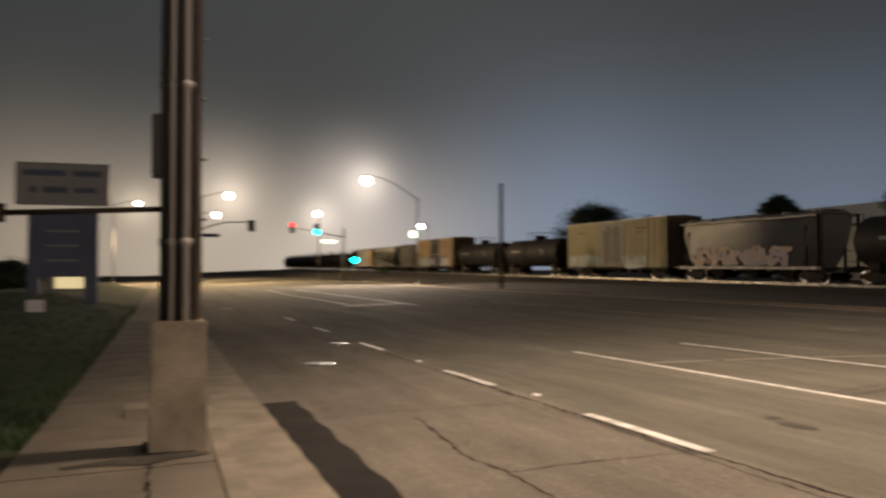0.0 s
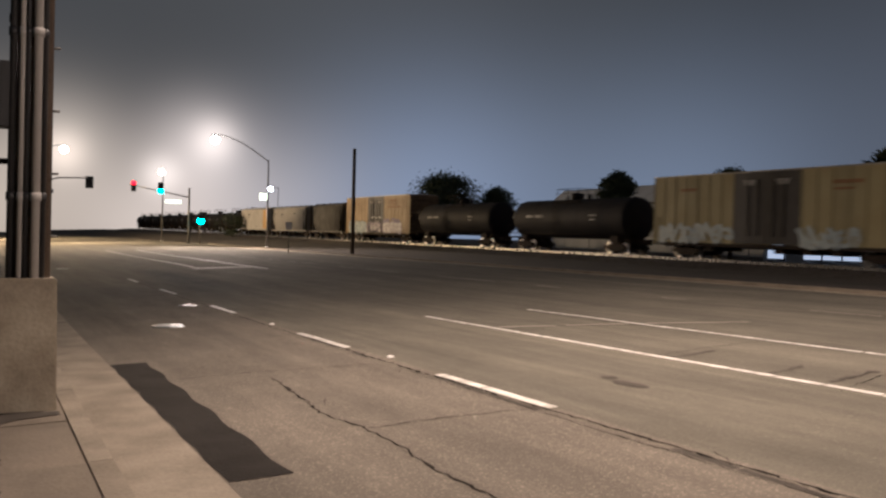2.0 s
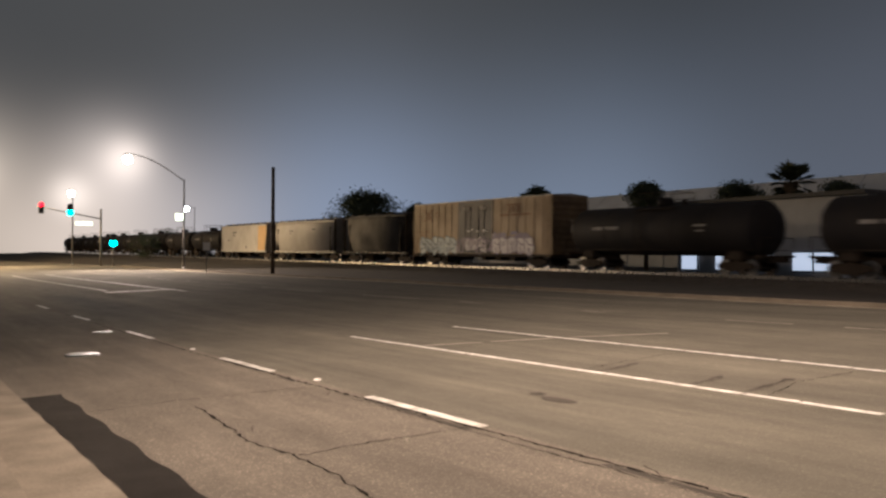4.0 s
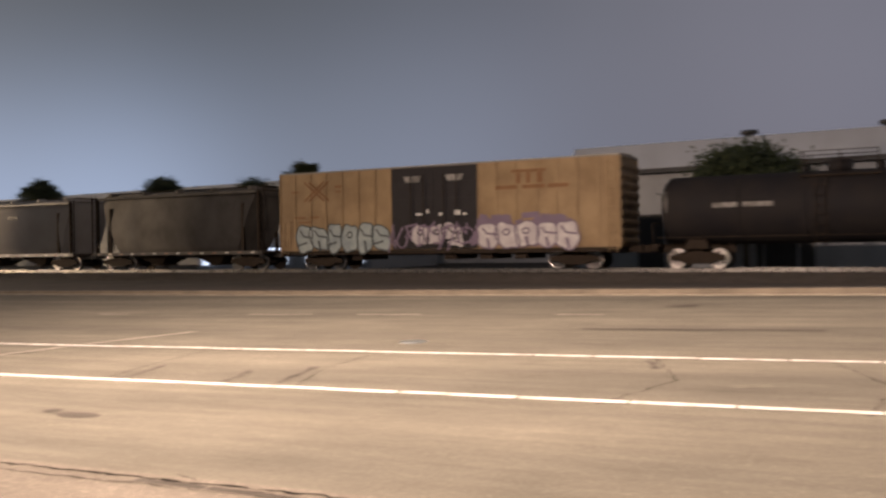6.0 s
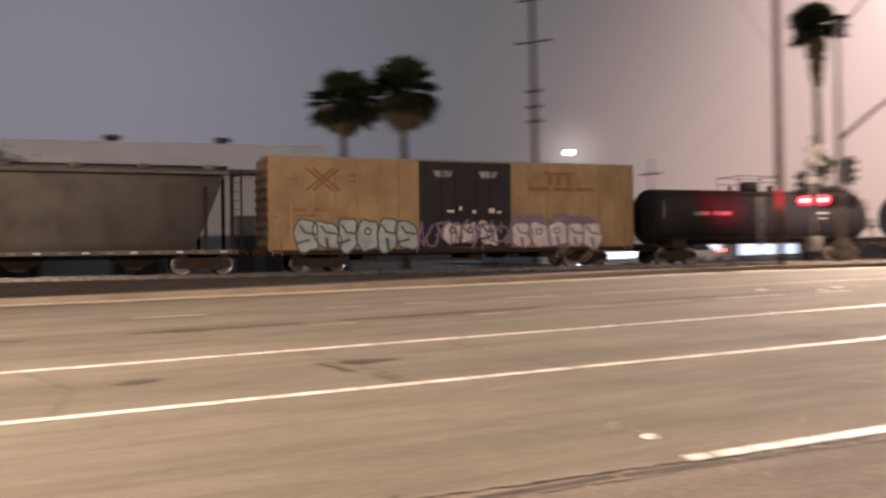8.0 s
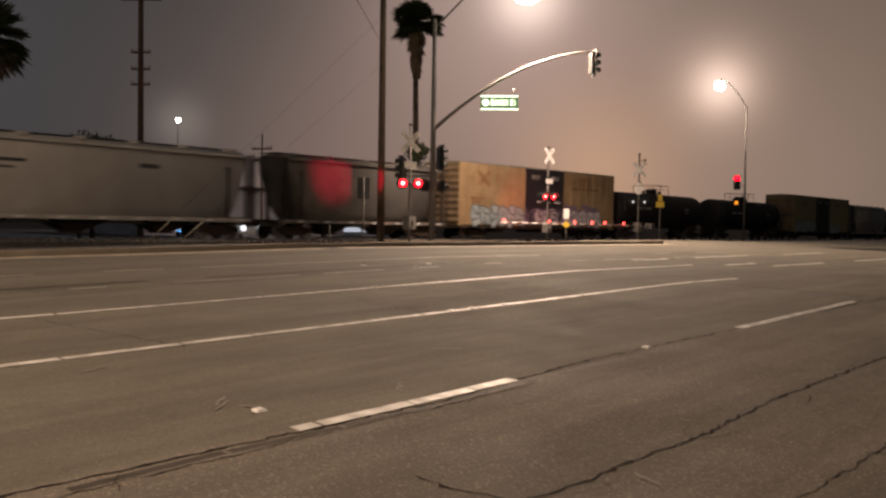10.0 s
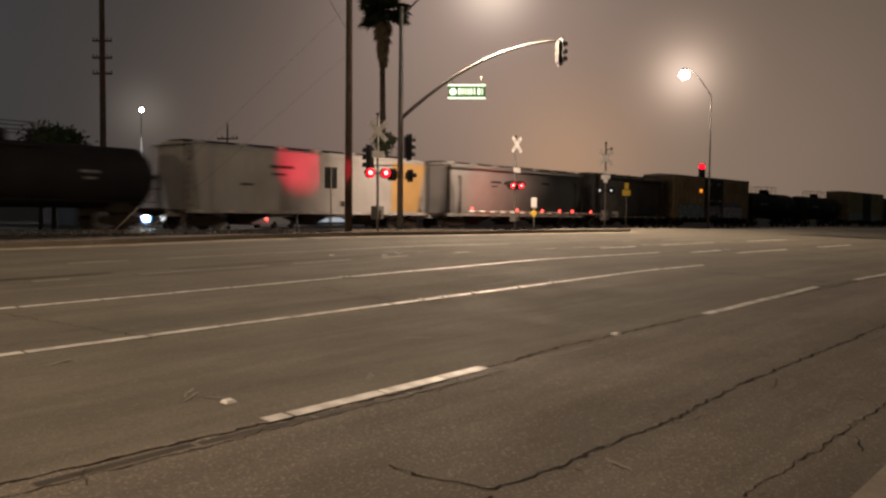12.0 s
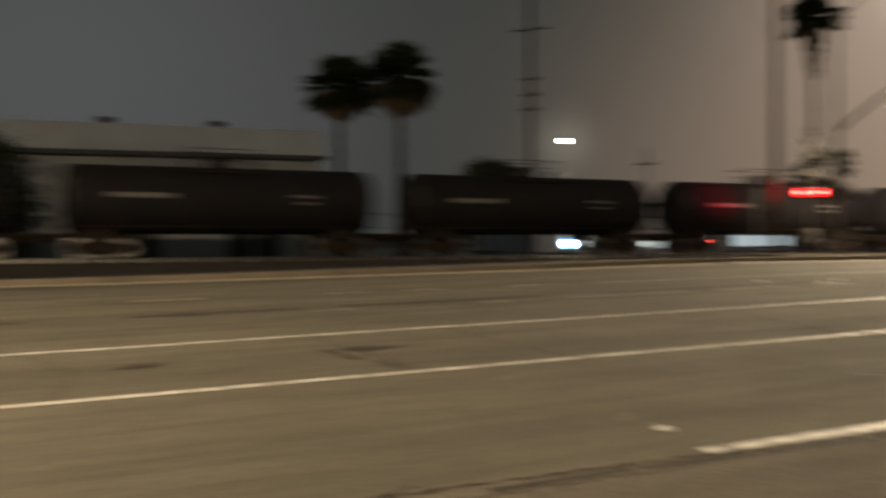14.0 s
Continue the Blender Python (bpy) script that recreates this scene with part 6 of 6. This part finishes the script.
def shop_row(x, y0, y1, zb, height, panes, label, wall_h=1.9):
    """A low shop with a lit glass front."""
    t = thing("shop_building", label, "shop building", Matrix.Translation((x, 0, zb)), "lit buildings")
    b = bmesh.new()
    box(b, 0.3, 12, y0, y1, -0.5, height)
    part("wall", b, M_WALL, t)
    b = bmesh.new()
    box(b, -0.3, 12.2, y0 - 0.2, y1 + 0.2, height, height + 0.3)
    part("roof", b, M_TRIM, t)
    n = panes
    w = (y1 - y0 - 1.0) / n
    for i in range(n):
        if i % 4 == 3:
            continue
        y = y0 + 0.5 + i * w
        win = new("window")
        win.parent = t
        b = bmesh.new()
        box(b, 0.2, 0.3, y + 0.05, y + w - 0.05, 0.15, wall_h)
        part("pane", b, E_SHOP, win, "bright cold-lit glass")
        b = bmesh.new()
        box(b, 0.12, 0.22, y - 0.03, y + 0.05, 0.0, wall_h + 0.1)
        box(b, 0.12, 0.22, y, y + w, wall_h, wall_h + 0.12)
        box(b, 0.12, 0.22, y, y + w, 0.05, 0.16)
        part("frame", b, M_TRIM, win)


shop_row(57.0, 34.0, 51.0, 0.75, 5.6, 9, "low building with a bright cold-lit glass front", 1.5)
shop_row(66.0, -66.0, -36.5, -0.25, 4.0, 12, "low building with a bright cold-lit glass front", 1.4)


def kiosk():
    t = thing("kiosk", "small dark kiosk with a warm-lit window on the lawn", "kiosk", Matrix.Translation((-5.6, 60, mound(-5.6, 60))))
    b = bmesh.new()
    box(b, -1.3, 1.2, 0, 2.2, -0.4, 1.4)
    part("wall", b, M_SIGNH, t)
    b = bmesh.new()
    box(b, -0.85, 0.85, -0.04, 0.0, 0.05, 1.05)
    part("window", b, E_WIN, t, "warm-lit window")


kiosk()


# ---- parked vehicles behind the railway ----
def vehicle(x, y, turn, paint, label, lens, pickup=False):
    t = thing("pickup_truck" if pickup else "car", label, "pickup truck" if pickup else "car", Matrix.Translation((x, y, land(x, y) - 0.05)) @ Matrix.Rotation(radians(turn), 4, "Z"), "parked vehicles")
    b = bmesh.new()
    prof = [(-2.2, 0.35), (-2.25, 0.7), (-2.05, 0.92), (-1.0, 1.0), (1.9, 1.02), (2.2, 0.95), (2.25, 0.4)]
    lo, hi = [b.verts.new((-0.88, u, v)) for u, v in prof], [b.verts.new((0.88, u, v)) for u, v in prof]
    n = len(prof)
    for i in range(n):
        b.faces.new((lo[i], lo[(i + 1) % n], hi[(i + 1) % n], hi[i]))
    b.faces.new(lo)
    b.faces.new(hi[::-1])
    part("body", b, paint, t, bevel=0.06)
    cab = [(-0.95, 0.98), (-0.3, 1.5), (0.6 if pickup else 1.2, 1.52), (0.85 if pickup else 1.85, 1.0)]
    b = bmesh.new()
    lo, hi = [b.verts.new((-0.8 + 0.12 * (v > 1.2), u, v)) for u, v in cab], [b.verts.new((0.8 - 0.12 * (v > 1.2), u, v)) for u, v in cab]
    for i in range(4):
        b.faces.new((lo[i], lo[(i + 1) % 4], hi[(i + 1) % 4], hi[i]))
    b.faces.new(lo)
    b.faces.new(hi[::-1])
    part("cabin_glass", b, M_GLASS, t, "dark windows", bevel=0.03)
    b = bmesh.new()
    box(b, -0.7, 0.7, -0.28, 0.58 if pickup else 1.15, 1.5, 1.55)
    part("roof", b, paint, t, bevel=0.02)
    for sx in (-0.62, 0.62):
        b = bmesh.new()
        lathe(b, [(-2.36, 0.02), (-2.33, 0.16), (-2.2, 0.24)], "y", 14, (sx, 0, 0.84))
        lit = lens if not (lens is E_HEAD and sx > 0) else E_HEADW
        hl = part("headlight", b, lit, t, "bright headlight")
        # blue glowing ring added round the lens, imitates the headlight's glare
        if lit is E_HEAD:
            b = bmesh.new()
            lathe(b, [(-2.22, 0.22), (-2.29, 0.38), (-2.26, 0.41), (-2.18, 0.36)], "y", 18, (sx, 0, 0.84))
            part("halo_ring", b, E_HALO, hl, "blue glowing ring that imitates the headlight's glare halo")
        b = bmesh.new()
        box(b, sx - 0.12, sx + 0.12, 2.22, 2.28, 0.75, 0.92)
        part("tail_light", b, E_REDS, t, "red tail light")
    for sx in (-0.8, 0.8):
        for yy in (-1.4, 1.4):
            w = new("wheel")
            w.parent = t
            b = bmesh.new()
            lathe(b, [(sx - 0.11, 0.2), (sx - 0.11, 0.31), (sx - 0.07, 0.33), (sx + 0.07, 0.33), (sx + 0.11, 0.31), (sx + 0.11, 0.2)], "x", 18, (0, yy, 0.33))
            part("tyre", b, M_TYRE, w)
            b = bmesh.new()
            lathe(b, [(sx - 0.1, 0.02), (sx - 0.1, 0.2), (sx + 0.1, 0.2), (sx + 0.1, 0.02)], "x", 12, (0, yy, 0.33))
            part("rim", b, M_GALV, w)
    return t


vehicle(58.9, -36.2, -120.0, M_CARD, "dark parked car with blinding headlights on behind the railway", E_HEAD)
vehicle(55.6, -39.6, -125.0, M_CARW, "silver pickup truck with headlights on behind the railway", E_HEADW, True)
vehicle(58.0, -47.0, 20.0, M_CARW, "silver parked car behind the railway", E_REDS)
lamp("headlight_beam", (56.3, -33.3, 0.75), 260, (0.72, 0.88, 1.0), 0.1, (20, -10, 0.2), 50)
# added spot with no fixture, brightens the parked vehicles and shop front
lamp("yard_fill", (62.0, -47.0, 4.6), 900, (0.8, 0.9, 1.0), 0.3, (58, -44, 0), 160)


# ---- trees ----
def tree(x, y, height, width, seed, label="dark leafy tree behind the railway", clumps=90, leaves=110, low=0.35):
    """A tapered trunk, forked limbs and a ragged crown of small leaves."""
    rng = random.Random(seed)
    t = thing("tree", label, "tree", ground_at(x, y), "trees")
    b = bmesh.new()
    rod(b, (0, 0, -0.3), (0, 0, height * 0.4), 0.05 * height * 0.6, 0.03 * height * 0.5, 10)
    for i in range(8):
        a = i * 2.4 + rng.uniform(-.4, .4)
        e = Vector((math.cos(a) * width * rng.uniform(0.2, 0.4), math.sin(a) * width * rng.uniform(0.2, 0.4), height * rng.uniform(0.55, 0.85)))
        rod(b, (0, 0, height * rng.uniform(0.25, 0.4)), e, 0.018 * height * 0.5, 0.006 * height * 0.5, 6)
    part("trunk", b, M_BARK, t)
    verts, faces = [], []
    for i in range(clumps):
        a, k, u = rng.uniform(0, 6.28), math.sqrt(rng.random()), rng.random()
        z = height * (low + (1 - low) * u)
        rad = width * 0.5 * math.sin(math.pi * min(0.97, 0.12 + 0.88 * (0.2 + 0.75 * u))) ** 0.6 * rng.uniform(0.7, 1.1)
        c = Vector((math.cos(a) * rad * k, math.sin(a) * rad * k, min(z, height - 0.3 * k * height * 0.4)))
        s = rng.uniform(0.06, 0.10) * width
        for j in range(leaves):
            p = c + Vector((rng.gauss(0, s), rng.gauss(0, s), rng.gauss(0, s * 0.6)))
            q = Vector((rng.uniform(-1, 1), rng.uniform(-1, 1), rng.uniform(-.6, .6))).normalized()
            r = q.orthogonal().normalized()
            fs = 0.5 if width < 3.5 else 0.62
            l, w = fs * rng.uniform(0.16, 0.36), fs * rng.uniform(0.08, 0.17)
            n = len(verts)
            verts += [tuple(p - q * l), tuple(p + r * w), tuple(p + q * l), tuple(p - r * w)]
            faces.append((n, n + 1, n + 2, n + 3))
    me = bpy.data.meshes.new("crown")
    me.from_pydata(verts, [], faces)
    me.materials.append(M_LEAF)
    c = new("crown", me)
    c.parent = t
    return t


tree(47.0, 88.0, 8.3, 8.6, 1, clumps=150)
tree(52.5, 86.0, 7.0, 5.0, 2)
tree(49.5, 60.5, 7.4, 4.0, 3)
tree(64.0, 61.0, 8.7, 5.0, 4)
tree(68.0, 53.0, 8.5, 5.5, 5)
tree(73.0, 46.0, 8.5, 4.5, 6)
tree(50.5, 5.8, 6.8, 6.8, 7, clumps=130)
tree(54.2, -26.3, 6.6, 4.8, 8, clumps=100)
tree(50.0, -23.5, 5.2, 3.2, 18)
tree(60.0, -60.0, 6.0, 5.0, 9)
tree(66.0, -70.0, 7.0, 6.0, 10)
tree(44.4, -46.3, 7.6, 2.6, 11, "slim dark tree behind the railway", 40, 50, 0.3)
tree(-14.0, 62.0, 4.6, 4.0, 12, "dark rounded tree beyond the lawn")
tree(-10.5, 70.0, 3.0, 3.4, 14, "dark rounded tree beyond the lawn")
for i, (x, y, h, w) in enumerate(((40, 118, 4.5, 6), (44, 126, 5.0, 7), (39, 136, 4.5, 6), (48, 110, 4.6, 6), (46, 150, 5.5, 8), (36, 160, 5, 8), (30, 150, 4, 6))):
    tree(x + 8, y, h, w, 40 + i, "dark bush beyond the track", 40, 40, 0.1)


def palm(x, y, height, crown, seed, label="tall fan palm with a shaggy dead-frond skirt", hang=1.0, green=84, deep=0.0):
    rng = random.Random(seed)
    t = thing("palm_tree", label, "palm tree", ground_at(x, y), "palm trees")
    h = height - land(x, y)
    b = bmesh.new()
    for i in range(10):
        r = 0.30 - 0.011 * i
        rod(b, (0.04 * math.sin(i), 0, h * 0.86 * i / 10 - (0.4 if i == 0 else 0)), (0.04 * math.sin(i + 1), 0, h * 0.86 * (i + 1) / 10), r + 0.02, r, 12)
    part("trunk", b, M_BARK, t)
    hub = Vector((0.04 * math.sin(10), 0, h * 0.86))

    def frond(verts, faces, d, length, droop, blades, spread, hub=hub):
        side = d.cross(Vector((0, 0, 1)))
        side = side.normalized() if side.length > 0.01 else Vector((1, 0, 0))
        base = hub + d * length * 0.45 + Vector((0, 0, -droop * length * 0.1))
        n = len(verts)
        w = 0.03
        verts.extend([tuple(hub - side * w), tuple(hub + side * w), tuple(base + side * w), tuple(base - side * w)])
        faces.append((n, n + 1, n + 2, n + 3))
        up = side.cross(d).normalized()
        for j in range(blades):
            a = (j / (blades - 1) - 0.5) * spread
            e = (d * math.cos(a) + side * math.sin(a)).normalized()
            tip = base + e * length * 0.58 * rng.uniform(0.85, 1.05) - Vector((0, 0, droop * length * rng.uniform(0.12, 0.3)))
            mid = base.lerp(tip, 0.5) + Vector((0, 0, 0.04 * length))
            wv = side * math.cos(a) * 0.11 - d * math.sin(a) * 0.11 + up * 0.03
            n = len(verts)
            verts.extend([tuple(base), tuple(mid + wv), tuple(tip), tuple(mid - wv)])
            faces.append((n, n + 1, n + 2, n + 3))

    for name, material, count, lo, hi, droop, ln in (("frond_crown", M_PALM, green, -0.7, 1.35, 0.55, crown), ("dead_frond_skirt", M_SKIRT, 60, -1.4, -0.2 - 0.7 * (hang - 1), 0.9, crown * 0.85 * hang)):
        verts, faces = [], []
        for i in range(count):
            a, el = rng.uniform(0, 6.28), rng.uniform(lo, hi)
            d = Vector((math.cos(a) * math.cos(el), math.sin(a) * math.cos(el), math.sin(el)))
            if deep and material is M_SKIRT:
                k = i / count
                a, el = i * 2.4, -1.05 - 0.4 * k
                d = Vector((math.cos(a) * math.cos(el), math.sin(a) * math.cos(el), math.sin(el)))
                low = hub - Vector((0, 0, deep * k))
                frond(verts, faces, d, ln * rng.uniform(0.5, 0.75) * (1 - 0.45 * k), droop, 15, 1.6, low)
                continue
            frond(verts, faces, d, ln * rng.uniform(0.8, 1.1), droop, 15, 2.2)
            if i % 3 < 2:
                frond(verts, faces, d, ln * rng.uniform(0.3, 0.7), droop, 13, 2.6)
        me = bpy.data.meshes.new(name)
        me.from_pydata(verts, [], faces)
        me.materials.append(material)
        c = new(name, me)
        c.parent = t


palm(59.8, -17.2, 13.9, 2.8, 1, hang=0.85)
palm(58.4, -21.3, 14.8, 2.9, 2, hang=1.0)
palm(52.2, -54.1, 21.5, 2.4, 3, hang=1.3, green=70, deep=4.2)
palm(61.5, 42.9, 9.2, 2.1, 4, "small palm behind the railway", 0.4, 26)


# ---- what moves: the whole train rolls by ----
def train_pose(s, t):
    late = float(np.interp(t, (0.0, 8.0, 9.0, 11.3, 12.5, 14.0), (0.0, 0.2, 0.6, 1.0, 1.4, 2.2)))
    y = s - 17.74 * t + late
    return Matrix.Translation((track_x(y), y, 0.55 + 0.010 * y)) @ pose(0, 0, 0, math.degrees(math.atan(0.010)), 0, RAIL_TURN)


def motions():
    for a, b, car in TRAIN:
        walk(car, [(t, train_pose((a + b) / 2, t)) for t in (0.0, 2.0, 4.0, 6.0, 8.0, 9.0, 10.2, 11.3, 12.5, 14.0)])


motions()
